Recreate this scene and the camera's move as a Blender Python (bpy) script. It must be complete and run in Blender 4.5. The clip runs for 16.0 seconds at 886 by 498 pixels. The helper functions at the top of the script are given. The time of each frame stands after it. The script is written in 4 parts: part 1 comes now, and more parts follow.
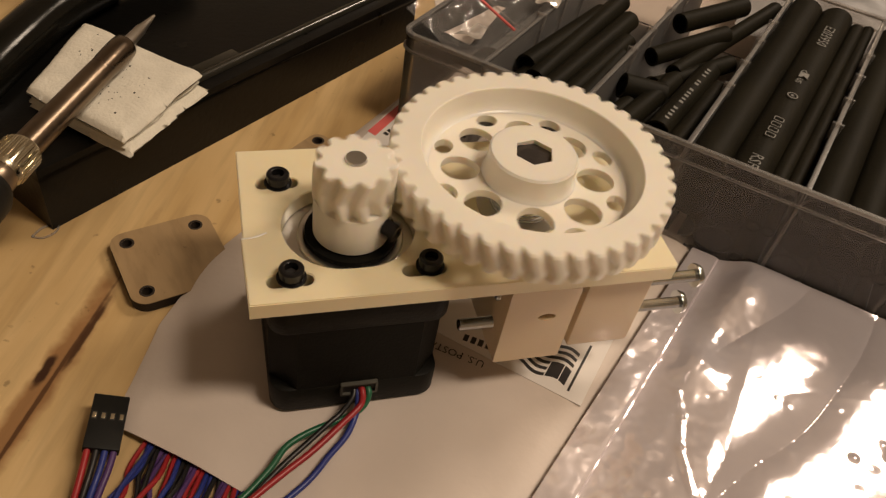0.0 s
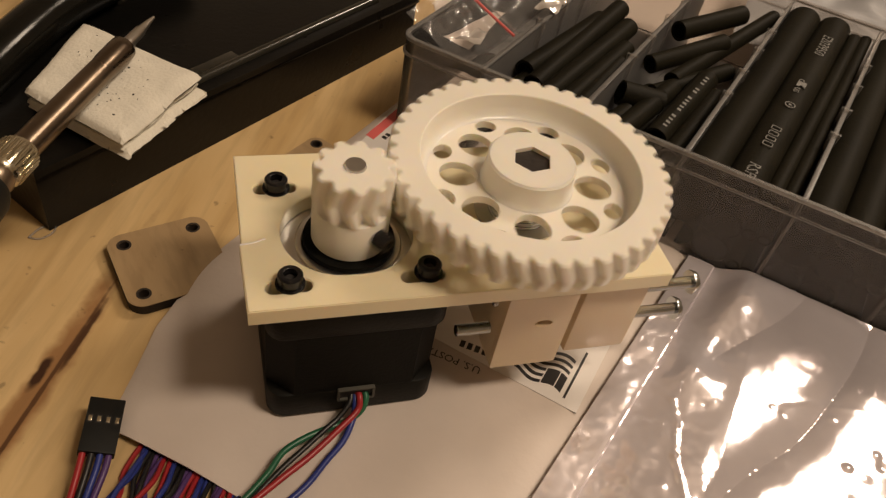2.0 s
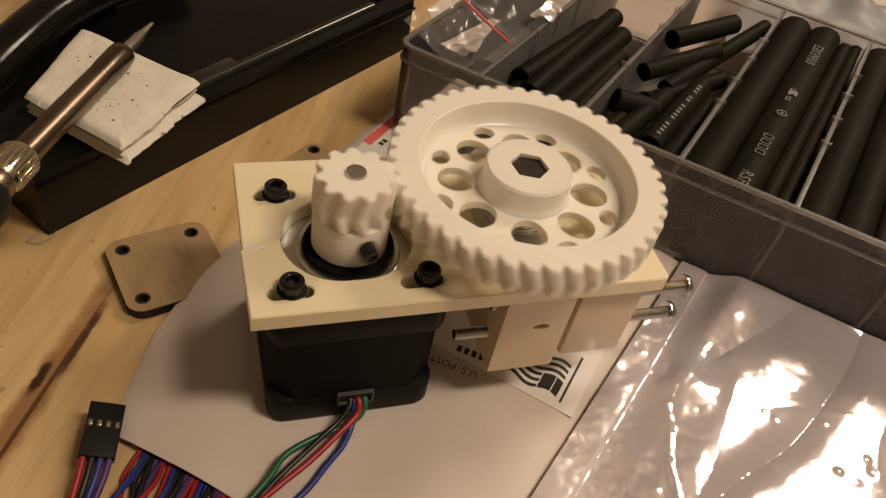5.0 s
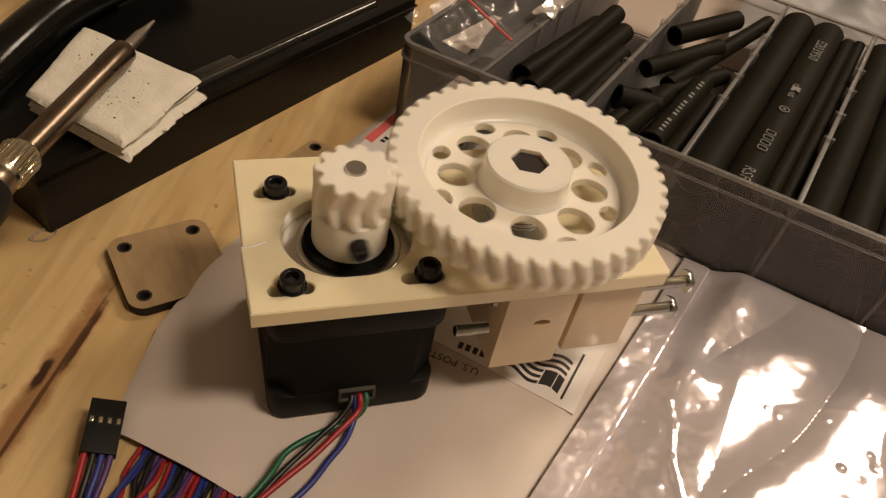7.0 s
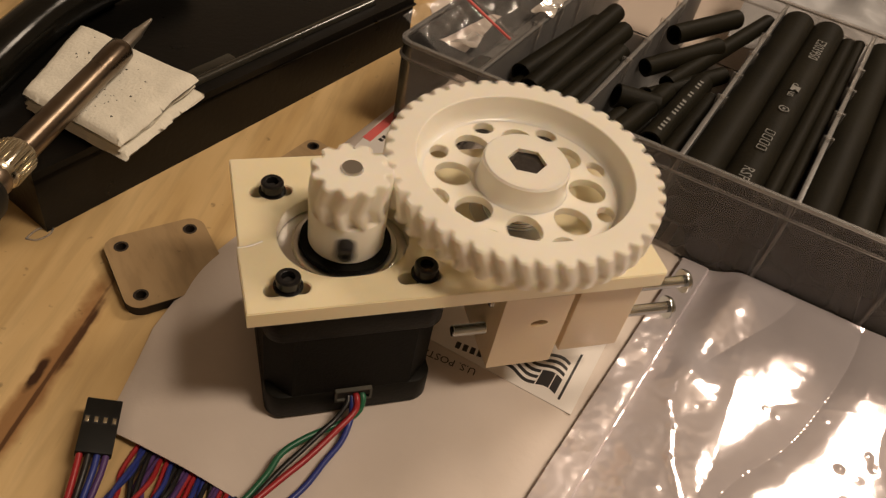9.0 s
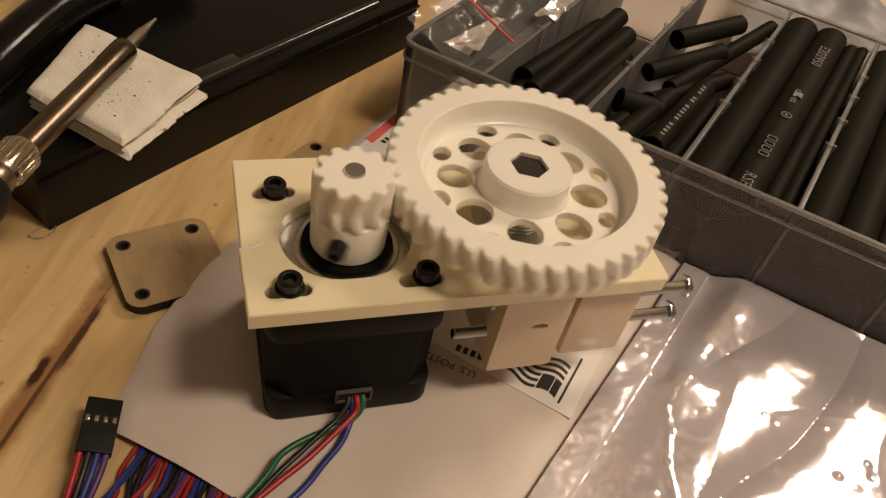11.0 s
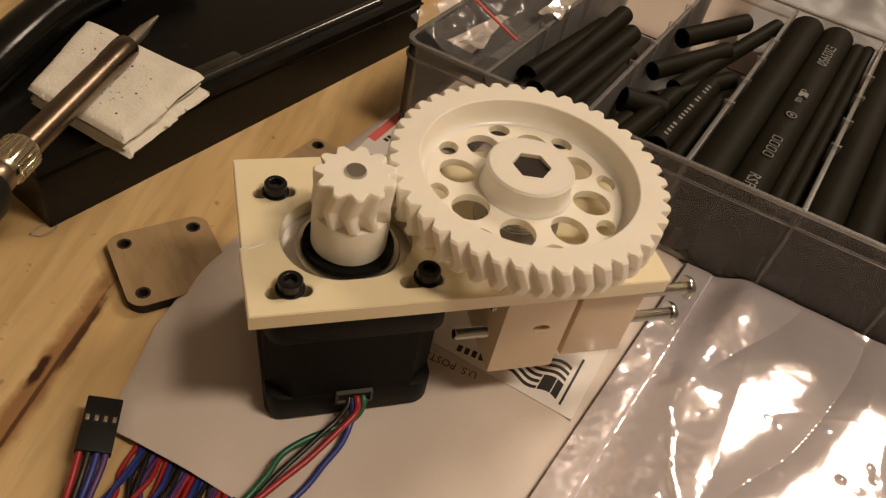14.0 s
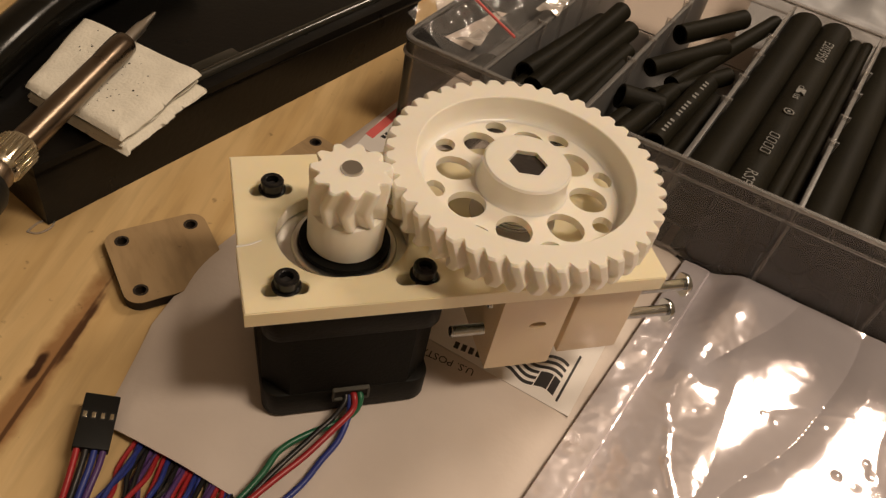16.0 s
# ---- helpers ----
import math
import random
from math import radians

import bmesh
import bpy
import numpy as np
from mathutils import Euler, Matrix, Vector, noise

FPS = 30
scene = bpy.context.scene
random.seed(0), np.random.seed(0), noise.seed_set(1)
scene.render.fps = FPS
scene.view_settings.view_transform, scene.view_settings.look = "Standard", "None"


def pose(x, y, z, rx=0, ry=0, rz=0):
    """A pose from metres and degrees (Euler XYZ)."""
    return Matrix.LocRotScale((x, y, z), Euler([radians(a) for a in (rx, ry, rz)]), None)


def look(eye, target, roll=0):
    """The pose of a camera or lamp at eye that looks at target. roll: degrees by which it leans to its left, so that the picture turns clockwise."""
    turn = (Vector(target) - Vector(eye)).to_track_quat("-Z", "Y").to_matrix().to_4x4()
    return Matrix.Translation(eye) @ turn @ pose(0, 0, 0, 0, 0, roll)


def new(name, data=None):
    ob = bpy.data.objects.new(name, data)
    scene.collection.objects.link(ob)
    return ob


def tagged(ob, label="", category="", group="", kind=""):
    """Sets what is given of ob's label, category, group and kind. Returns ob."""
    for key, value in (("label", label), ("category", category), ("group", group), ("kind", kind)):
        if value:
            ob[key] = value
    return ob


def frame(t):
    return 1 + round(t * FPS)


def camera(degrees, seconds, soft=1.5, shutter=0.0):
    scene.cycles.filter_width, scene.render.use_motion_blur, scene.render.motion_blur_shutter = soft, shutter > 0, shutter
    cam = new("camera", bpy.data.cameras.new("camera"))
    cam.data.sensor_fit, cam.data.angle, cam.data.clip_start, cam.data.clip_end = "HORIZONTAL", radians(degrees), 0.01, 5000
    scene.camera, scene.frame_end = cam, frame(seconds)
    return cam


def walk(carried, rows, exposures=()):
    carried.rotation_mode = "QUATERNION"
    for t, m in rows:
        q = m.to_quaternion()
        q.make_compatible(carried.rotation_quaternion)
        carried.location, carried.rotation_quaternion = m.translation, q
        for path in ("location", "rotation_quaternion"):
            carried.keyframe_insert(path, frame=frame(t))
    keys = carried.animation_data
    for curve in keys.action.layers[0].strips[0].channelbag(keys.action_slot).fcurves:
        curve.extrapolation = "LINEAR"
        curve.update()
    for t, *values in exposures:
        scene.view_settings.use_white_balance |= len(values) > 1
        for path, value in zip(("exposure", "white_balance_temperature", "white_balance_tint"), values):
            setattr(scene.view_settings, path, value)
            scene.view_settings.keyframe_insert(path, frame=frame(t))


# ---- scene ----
FOV = 59.20
cam = camera(FOV, 16.0, soft=1.3, shutter=0.8)
# seconds, place in metres, turn in degrees
PATH = [
    (0.0, -0.03067, -0.12915, 0.17201, 44.52, -7.89, -15.07),
    (0.5, -0.02991, -0.12854, 0.17318, 44.24, -8.18, -14.82),
    (1.0, -0.03081, -0.12813, 0.17275, 44.26, -8.22, -14.96),
    (1.5, -0.03067, -0.12783, 0.17347, 44.18, -8.36, -14.88),
    (2.0, -0.03124, -0.12801, 0.17317, 44.50, -8.60, -14.85),
    (2.5, -0.03311, -0.12885, 0.17398, 45.01, -9.02, -15.19),
    (3.0, -0.03438, -0.12957, 0.17484, 45.08, -9.19, -15.46),
    (3.5, -0.03454, -0.12906, 0.17514, 45.01, -9.25, -15.35),
    (4.0, -0.03373, -0.12819, 0.17488, 44.79, -9.20, -15.26),
    (6.5, -0.03354, -0.12920, 0.17483, 44.90, -9.20, -15.15),
    (7.0, -0.03262, -0.12918, 0.17433, 44.75, -8.87, -15.05),
    (7.5, -0.03362, -0.12928, 0.17429, 44.75, -9.03, -15.29),
    (8.0, -0.03296, -0.12956, 0.17490, 44.70, -9.04, -15.21),
    (8.5, -0.03247, -0.12976, 0.17465, 44.66, -8.97, -15.24),
    (9.0, -0.03157, -0.12868, 0.17430, 44.60, -8.91, -14.95),
    (11.5, -0.03208, -0.12820, 0.17557, 44.52, -9.50, -14.37),
    (12.0, -0.03244, -0.12717, 0.17615, 44.37, -9.70, -14.21),
    (12.5, -0.03236, -0.12705, 0.17597, 44.39, -9.71, -14.10),
    (13.0, -0.03242, -0.12732, 0.17553, 44.41, -9.66, -14.19),
    (13.5, -0.03161, -0.12717, 0.17622, 44.20, -9.67, -14.16),
    (14.0, -0.03088, -0.12700, 0.17527, 44.15, -9.32, -14.04),
    (14.5, -0.03102, -0.12730, 0.17523, 44.11, -9.34, -14.13),
    (15.0, -0.02982, -0.12744, 0.17486, 44.09, -9.10, -13.87),
    (15.5, -0.03142, -0.12748, 0.17501, 44.28, -9.42, -14.16),
    (16.0, -0.03006, -0.12721, 0.17577, 43.87, -9.27, -14.07),
]
walk(cam, [(t, pose(*p)) for t, *p in PATH])

# ---- world, lamps, exposure ----
MM = 0.001
world = bpy.data.worlds.new("world")
scene.world = world
world.use_nodes = True
world.node_tree.nodes["Background"].inputs[0].default_value = (1.0, 0.8, 0.6, 1)
world.node_tree.nodes["Background"].inputs[1].default_value = 0.012


def room_lamp(x, y, z, watts, size):
    data = bpy.data.lights.new("room_lamp", "AREA")
    data.shape, data.size, data.energy, data.color = "DISK", size, watts, (1.0, 0.80, 0.61)
    ob = new("room_lamp", data)
    ob.matrix_world = look((x, y, z), (0.03, 0.0, 0.0))
    return ob


room_lamp(0.36, -0.29, 0.98, 3.6, 0.18)
room_lamp(0.57, -0.33, 1.00, 2.95, 0.18)
room_lamp(1.40, 0.62, 1.45, 13.6, 0.46)
scene.view_settings.exposure = 0.0


# ---- materials ----
def material(name, colour, rough=0.5, metal=0.0, vary=0.12, scale=60.0, bump=0.1, bump_scale=600.0, coat=0.0, second=None, spec=0.5, sss=0.0):
    """A surface with a slow change of tone, a fine grain and relief."""
    m = bpy.data.materials.new(name)
    m.use_nodes = True
    nt = m.node_tree
    b = nt.nodes["Principled BSDF"]
    tc = nt.nodes.new("ShaderNodeTexCoord")
    n1 = nt.nodes.new("ShaderNodeTexNoise")
    n1.inputs["Scale"].default_value, n1.inputs["Detail"].default_value = scale, 6
    nt.links.new(tc.outputs["Object"], n1.inputs["Vector"])
    mix = nt.nodes.new("ShaderNodeMix")
    mix.data_type = "RGBA"
    low = second or tuple(c * (1 - vary) for c in colour)
    mix.inputs[6].default_value, mix.inputs[7].default_value = (*low, 1), (*(min(1, c * (1 + vary * 0.4)) for c in colour), 1)
    ramp = nt.nodes.new("ShaderNodeMapRange")
    ramp.inputs[1].default_value, ramp.inputs[2].default_value = 0.35, 0.65
    nt.links.new(n1.outputs["Fac"], ramp.inputs[0])
    nt.links.new(ramp.outputs[0], mix.inputs[0])
    nt.links.new(mix.outputs[2], b.inputs["Base Color"])
    n2 = nt.nodes.new("ShaderNodeTexNoise")
    n2.inputs["Scale"].default_value, n2.inputs["Detail"].default_value = bump_scale, 4
    nt.links.new(tc.outputs["Object"], n2.inputs["Vector"])
    bp = nt.nodes.new("ShaderNodeBump")
    bp.inputs["Strength"].default_value, bp.inputs["Distance"].default_value = bump, 0.0005
    nt.links.new(n2.outputs["Fac"], bp.inputs["Height"])
    nt.links.new(bp.outputs[0], b.inputs["Normal"])
    rr = nt.nodes.new("ShaderNodeMapRange")
    rr.inputs[3].default_value, rr.inputs[4].default_value = max(0.02, rough - 0.08), min(1, rough + 0.08)
    nt.links.new(n1.outputs["Fac"], rr.inputs[0])
    nt.links.new(rr.outputs[0], b.inputs["Roughness"])
    b.inputs["Metallic"].default_value = metal
    b.inputs["Specular IOR Level"].default_value = spec
    b.inputs["Coat Weight"].default_value = coat
    b.inputs["Coat Roughness"].default_value = 0.15
    if sss:
        b.inputs["Subsurface Weight"].default_value = sss
        b.inputs["Subsurface Radius"].default_value = (1.0, 0.8, 0.5)
        b.inputs["Subsurface Scale"].default_value = 0.0015
    return m


def printed_plastic(name, colour, rough, layers=0.35):
    """Printed plastic with faint layer lines along z."""
    m = material(name, colour, rough, vary=0.03, scale=60, bump=0.05, bump_scale=700, sss=0.4, coat=0.25)
    nt = m.node_tree
    tc = nt.nodes["Texture Coordinate"]
    wave = nt.nodes.new("ShaderNodeTexWave")
    wave.bands_direction = "Z"
    wave.inputs["Scale"].default_value = 950
    wave.inputs["Distortion"].default_value = 0.6
    nt.links.new(tc.outputs["Object"], wave.inputs["Vector"])
    bp = nt.nodes.new("ShaderNodeBump")
    bp.inputs["Strength"].default_value, bp.inputs["Distance"].default_value = layers, 0.00006
    nt.links.new(wave.outputs["Fac"], bp.inputs["Height"])
    first = nt.nodes["Bump"]
    nt.links.new(first.outputs[0], bp.inputs["Normal"])
    nt.links.new(bp.outputs[0], nt.nodes["Principled BSDF"].inputs["Normal"])
    return m


def wood(name, light, dark, along, across, knot=None):
    """Sawn softwood, grain along the local y axis."""
    m = bpy.data.materials.new(name)
    m.use_nodes = True
    nt = m.node_tree
    b = nt.nodes["Principled BSDF"]
    tc = nt.nodes.new("ShaderNodeTexCoord")
    mp = nt.nodes.new("ShaderNodeMapping")
    mp.inputs["Scale"].default_value = (across, along, across)
    nt.links.new(tc.outputs["Object"], mp.inputs[0])
    info = nt.nodes.new("ShaderNodeObjectInfo")
    add = nt.nodes.new("ShaderNodeVectorMath")
    nt.links.new(mp.outputs[0], add.inputs[0])
    nt.links.new(info.outputs["Random"], add.inputs[1])
    n1 = nt.nodes.new("ShaderNodeTexNoise")
    n1.inputs["Scale"].default_value, n1.inputs["Detail"].default_value, n1.inputs["Distortion"].default_value = 1.0, 8, 0.6
    nt.links.new(add.outputs[0], n1.inputs["Vector"])
    blot = nt.nodes.new("ShaderNodeTexNoise")
    blot.inputs["Scale"].default_value, blot.inputs["Detail"].default_value = 14, 5
    nt.links.new(tc.outputs["Object"], blot.inputs["Vector"])
    ramp = nt.nodes.new("ShaderNodeValToRGB")
    ramp.color_ramp.elements[0].position, ramp.color_ramp.elements[1].position = 0.28, 0.72
    ramp.color_ramp.elements[0].color, ramp.color_ramp.elements[1].color = (*dark, 1), (*light, 1)
    mixf = nt.nodes.new("ShaderNodeMath")
    mixf.operation = "MULTIPLY_ADD"
    mixf.inputs[1].default_value = 0.45
    nt.links.new(blot.outputs["Fac"], mixf.inputs[0])
    half = nt.nodes.new("ShaderNodeMath")
    half.operation = "MULTIPLY"
    half.inputs[1].default_value = 0.6
    nt.links.new(n1.outputs["Fac"], half.inputs[0])
    nt.links.new(half.outputs[0], mixf.inputs[2])
    nt.links.new(mixf.outputs[0], ramp.inputs[0])
    colour = ramp.outputs[0]
    if knot:
        # a dark resinous knot and the stained crack that runs from it
        for (kx, ky, sx, sy, edge, stain) in knot:
            mp2 = nt.nodes.new("ShaderNodeMapping")
            mp2.vector_type = "TEXTURE"
            mp2.inputs["Location"].default_value, mp2.inputs["Scale"].default_value = (kx, ky, 0), (sx, sy, 1)
            warp = nt.nodes.new("ShaderNodeTexNoise")
            warp.inputs["Scale"].default_value = 180
            nt.links.new(tc.outputs["Object"], warp.inputs["Vector"])
            nt.links.new(tc.outputs["Object"], mp2.inputs[0])
            ln = nt.nodes.new("ShaderNodeVectorMath")
            ln.operation = "LENGTH"
            flat = nt.nodes.new("ShaderNodeVectorMath")
            flat.operation = "MULTIPLY"
            flat.inputs[1].default_value = (1, 1, 0)
            nt.links.new(mp2.outputs[0], flat.inputs[0])
            nt.links.new(flat.outputs[0], ln.inputs[0])
            s = nt.nodes.new("ShaderNodeMath")
            s.operation = "MULTIPLY_ADD"
            s.inputs[1].default_value = 1.2
            nt.links.new(warp.outputs["Fac"], s.inputs[0])
            nt.links.new(ln.outputs["Value"], s.inputs[2])
            r2 = nt.nodes.new("ShaderNodeMapRange")
            r2.inputs[1].default_value, r2.inputs[2].default_value = 1.25, 1.25 + edge
            nt.links.new(s.outputs[0], r2.inputs[0])
            mx = nt.nodes.new("ShaderNodeMix")
            mx.data_type = "RGBA"
            mx.inputs[6].default_value = (*stain, 1)
            nt.links.new(r2.outputs[0], mx.inputs[0])
            nt.links.new(colour, mx.inputs[7])
            colour = mx.outputs[2]
    nt.links.new(colour, b.inputs["Base Color"])
    b.inputs["Roughness"].default_value = 0.42
    # pores and small dirt
    pore = nt.nodes.new("ShaderNodeTexNoise")
    pore.inputs["Scale"].default_value, pore.inputs["Detail"].default_value = 3.2, 5
    nt.links.new(mp.outputs[0], pore.inputs["Vector"])
    pr = nt.nodes.new("ShaderNodeMapRange")
    pr.inputs[1].default_value, pr.inputs[2].default_value, pr.inputs[3].default_value, pr.inputs[4].default_value = 0.36, 0.52, 0.87, 1.0
    nt.links.new(pore.outputs["Fac"], pr.inputs[0])
    dirt = nt.nodes.new("ShaderNodeTexNoise")
    dirt.inputs["Scale"].default_value, dirt.inputs["Detail"].default_value = 260, 3
    nt.links.new(tc.outputs["Object"], dirt.inputs["Vector"])
    dr = nt.nodes.new("ShaderNodeMapRange")
    dr.inputs[1].default_value, dr.inputs[2].default_value, dr.inputs[3].default_value, dr.inputs[4].default_value = 0.24, 0.30, 0.6, 1.0
    nt.links.new(dirt.outputs["Fac"], dr.inputs[0])
    both = nt.nodes.new("ShaderNodeMath")
    both.operation = "MULTIPLY"
    nt.links.new(pr.outputs[0], both.inputs[0])
    nt.links.new(dr.outputs[0], both.inputs[1])
    dim = nt.nodes.new("ShaderNodeMix")
    dim.data_type, dim.blend_type = "RGBA", "MULTIPLY"
    dim.inputs[0].default_value = 1.0
    nt.links.new(colour, dim.inputs[6])
    nt.links.new(both.outputs[0], dim.inputs[7])
    nt.links.new(dim.outputs[2], b.inputs["Base Color"])
    bp = nt.nodes.new("ShaderNodeBump")
    bp.inputs["Strength"].default_value, bp.inputs["Distance"].default_value = 0.35, 0.0005
    nt.links.new(n1.outputs["Fac"], bp.inputs["Height"])
    nt.links.new(bp.outputs[0], b.inputs["Normal"])
    return m


def clear_plastic(name, tint, body, gloss_rough):
    """Thin translucent plastic: mostly clear, a little milky, with gloss."""
    m = bpy.data.materials.new(name)
    m.use_nodes = True
    nt = m.node_tree
    nt.nodes.remove(nt.nodes["Principled BSDF"])
    out = nt.nodes["Material Output"]
    clear, milk, gloss = (nt.nodes.new(k) for k in ("ShaderNodeBsdfTransparent", "ShaderNodeBsdfPrincipled", "ShaderNodeBsdfGlossy"))
    clear.inputs[0].default_value = (*tint, 1)
    milk.inputs["Base Color"].default_value = (0.78, 0.76, 0.74, 1)
    milk.inputs["Roughness"].default_value = 0.35
    gloss.inputs["Roughness"].default_value = gloss_rough
    gloss.inputs[0].default_value = (0.45, 0.45, 0.45, 1)
    tc = nt.nodes.new("ShaderNodeTexCoord")
    n = nt.nodes.new("ShaderNodeTexNoise")
    n.inputs["Scale"].default_value = 90
    nt.links.new(tc.outputs["Object"], n.inputs["Vector"])
    fac = nt.nodes.new("ShaderNodeMapRange")
    fac.inputs[3].default_value, fac.inputs[4].default_value = body * 0.7, body * 1.3
    nt.links.new(n.outputs["Fac"], fac.inputs[0])
    bp = nt.nodes.new("ShaderNodeBump")
    bp.inputs["Strength"].default_value, bp.inputs["Distance"].default_value = 0.15, 0.001
    nt.links.new(n.outputs["Fac"], bp.inputs["Height"])
    nt.links.new(bp.outputs[0], gloss.inputs["Normal"])
    a, c = nt.nodes.new("ShaderNodeMixShader"), nt.nodes.new("ShaderNodeMixShader")
    nt.links.new(fac.outputs[0], a.inputs[0])
    nt.links.new(clear.outputs[0], a.inputs[1])
    nt.links.new(milk.outputs[0], a.inputs[2])
    fr = nt.nodes.new("ShaderNodeFresnel")
    fr.inputs[0].default_value = 1.4
    nt.links.new(fr.outputs[0], c.inputs[0])
    nt.links.new(a.outputs[0], c.inputs[1])
    nt.links.new(gloss.outputs[0], c.inputs[2])
    nt.links.new(c.outputs[0], out.inputs["Surface"])
    return m


IVORY = printed_plastic("natural_plastic_gear", (0.875, 0.825, 0.72), 0.36)
CREAM = printed_plastic("natural_plastic_plate", (0.82, 0.73, 0.50), 0.40, 0.2)
# darker than the plate's plastic: the shade beneath it is put into this colour
BLOCK_SHADED = printed_plastic("natural_plastic_block_shaded", (0.71, 0.57, 0.39), 0.45, 0.3)
BLACK_STEEL = material("black_oxide_steel", (0.02, 0.019, 0.02), 0.24, 0.5, bump=0.1)
MOTOR_BLACK = material("motor_black_paint", (0.006, 0.0058, 0.0045), 0.6, bump=0.25, bump_scale=1500, spec=0.1)
MOTOR_CAP = material("motor_cap_black", (0.008, 0.0077, 0.006), 0.5, bump=0.2, bump_scale=1200, spec=0.13)
ALUMINIUM = material("aluminium", (0.72, 0.70, 0.67), 0.30, 1.0, bump=0.1)
STEEL = material("bright_steel", (0.62, 0.60, 0.57), 0.32, 1.0, bump=0.05)
ZINC = material("zinc_steel", (0.62, 0.64, 0.64), 0.2, 1.0, bump=0.05)
DARK_HOLE = material("dark_socket", (0.02, 0.017, 0.015), 0.7)
GREASY = material("greasy_dark_steel", (0.08, 0.07, 0.065), 0.35, 0.8, bump=0.3)
PINE = wood("bench_wood", (0.66, 0.475, 0.24), (0.42, 0.265, 0.10), 9, 90)
PINE_KNOT = wood("bench_wood_knot", (0.66, 0.475, 0.24), (0.42, 0.265, 0.10), 9, 90,
                 [(0.0018, -0.01, 0.0030, 0.045, 0.9, (0.30, 0.16, 0.065)), (0.0030, -0.016, 0.0006, 0.050, 0.6, (0.10, 0.045, 0.018)), (0.0040, 0.014, 0.0009, 0.012, 0.6, (0.07, 0.03, 0.012)),
                  (0.0, 0.0, 0.0017, 0.0052, 0.4, (0.045, 0.018, 0.008))])
PLY = wood("laser_cut_ply", (0.37, 0.26, 0.14), (0.30, 0.20, 0.10), 30, 120)
CHAR = material("charred_edge", (0.022, 0.014, 0.009), 0.8)
PAPER = material("envelope_paper", (0.66, 0.575, 0.51), 0.5, vary=0.07, scale=25, bump=0.3, bump_scale=240)
LABEL = material("label_paper", (0.80, 0.76, 0.72), 0.45, vary=0.03, bump=0.05)
INK = material("black_print", (0.025, 0.022, 0.022), 0.5, vary=0.3)
RED_INK = material("red_print", (0.76, 0.15, 0.14), 0.5)
WHITE_INK = material("white_print", (0.22, 0.215, 0.20), 0.6, vary=0.35, scale=900)
CASE_BLACK = material("black_case_plastic", (0.004, 0.0037, 0.0032), 0.3, bump=0.15, bump_scale=500, spec=0.22)
RUBBER = material("black_rubber", (0.006, 0.0055, 0.004), 0.16, bump=0.05, spec=0.22)
CASE_RIM = material("glossy_rim_plastic", (0.022, 0.02, 0.015), 0.16, bump=0.1, bump_scale=300, spec=0.5)
TOWEL = material("paper_towel", (0.70, 0.66, 0.56), 0.9, vary=0.10, scale=70, bump=0.6, bump_scale=900)
TOWEL_SPOT = material("soot_spot", (0.05, 0.045, 0.035), 0.9)
BARREL = material("heated_steel_barrel", (0.29, 0.23, 0.17), 0.30, 1.0, second=(0.17, 0.13, 0.095), scale=40, bump=0.05)
TIP = material("tinned_tip", (0.60, 0.56, 0.50), 0.35, 1.0, bump=0.4)
BRASS = material("plated_brass", (0.68, 0.62, 0.48), 0.22, 1.0, bump=0.1)
SHRINK = material("heat_shrink", (0.0122, 0.0106, 0.0062), 0.55, spec=0.09, vary=0.25, scale=50, bump=0.2, bump_scale=700)
TRAY = clear_plastic("tray_plastic", (0.95, 0.93, 0.91), 0.075, 0.24)
TRAY_EDGE = clear_plastic("tray_edge_plastic", (0.94, 0.92, 0.90), 0.13, 0.3)
DIVIDER = clear_plastic("milky_divider_plastic", (0.95, 0.93, 0.91), 0.15, 0.34)
PALE_FILM = clear_plastic("milky_bag_film", (0.985, 0.975, 0.965), 0.08, 0.08)
FILM = clear_plastic("bag_film", (0.96, 0.95, 0.94), 0.20, 0.06)
FOIL = material("silver_film", (0.88, 0.84, 0.80), 0.16, 0.6, vary=0.1, scale=30, bump=0.25, bump_scale=160)
GREY_FILM = material("grey_bag_film", (0.33, 0.33, 0.34), 0.5, 0.0, vary=0.15, scale=30, bump=0.2, bump_scale=150)
SILVER = material("silver_bag_film", (0.86, 0.80, 0.835), 0.12, 0.55, vary=0.08, scale=30, bump=0.10, bump_scale=150)
WALL = material("wall_paint", (0.76, 0.70, 0.62), 0.8, scale=3, bump=0.1, bump_scale=80)
WIRE = {c: material("wire_" + c, v, 0.38, vary=0.1, bump=0.05) for c, v in
        dict(red=(0.34, 0.02, 0.024), green=(0.015, 0.12, 0.055), blue=(0.025, 0.04, 0.22), black=(0.015, 0.014, 0.014), violet=(0.085, 0.04, 0.15)).items()}
HOUSING = material("connector_black", (0.007, 0.007, 0.006), 0.5, bump=0.1, spec=0.25)
SOCKET = material("motor_socket", (0.07, 0.066, 0.052), 0.6)


# ---- mesh helpers, in millimetres ----
def part(name, bm, mat, parent=None, label="", smooth=True, skew=0.0, sharp=38):
    bmesh.ops.recalc_face_normals(bm, faces=bm.faces)
    for v in bm.verts:
        v.co.x += skew * v.co.y
        v.co *= MM
    me = bpy.data.meshes.new(name)
    for f in bm.faces:
        f.smooth = smooth
    bm.to_mesh(me)
    bm.free()
    if smooth:
        me.set_sharp_from_angle(angle=radians(sharp))
    me.materials.append(mat)
    ob = new(name, me)
    if parent:
        ob.parent = parent
    if label:
        tagged(ob, label)
    return ob


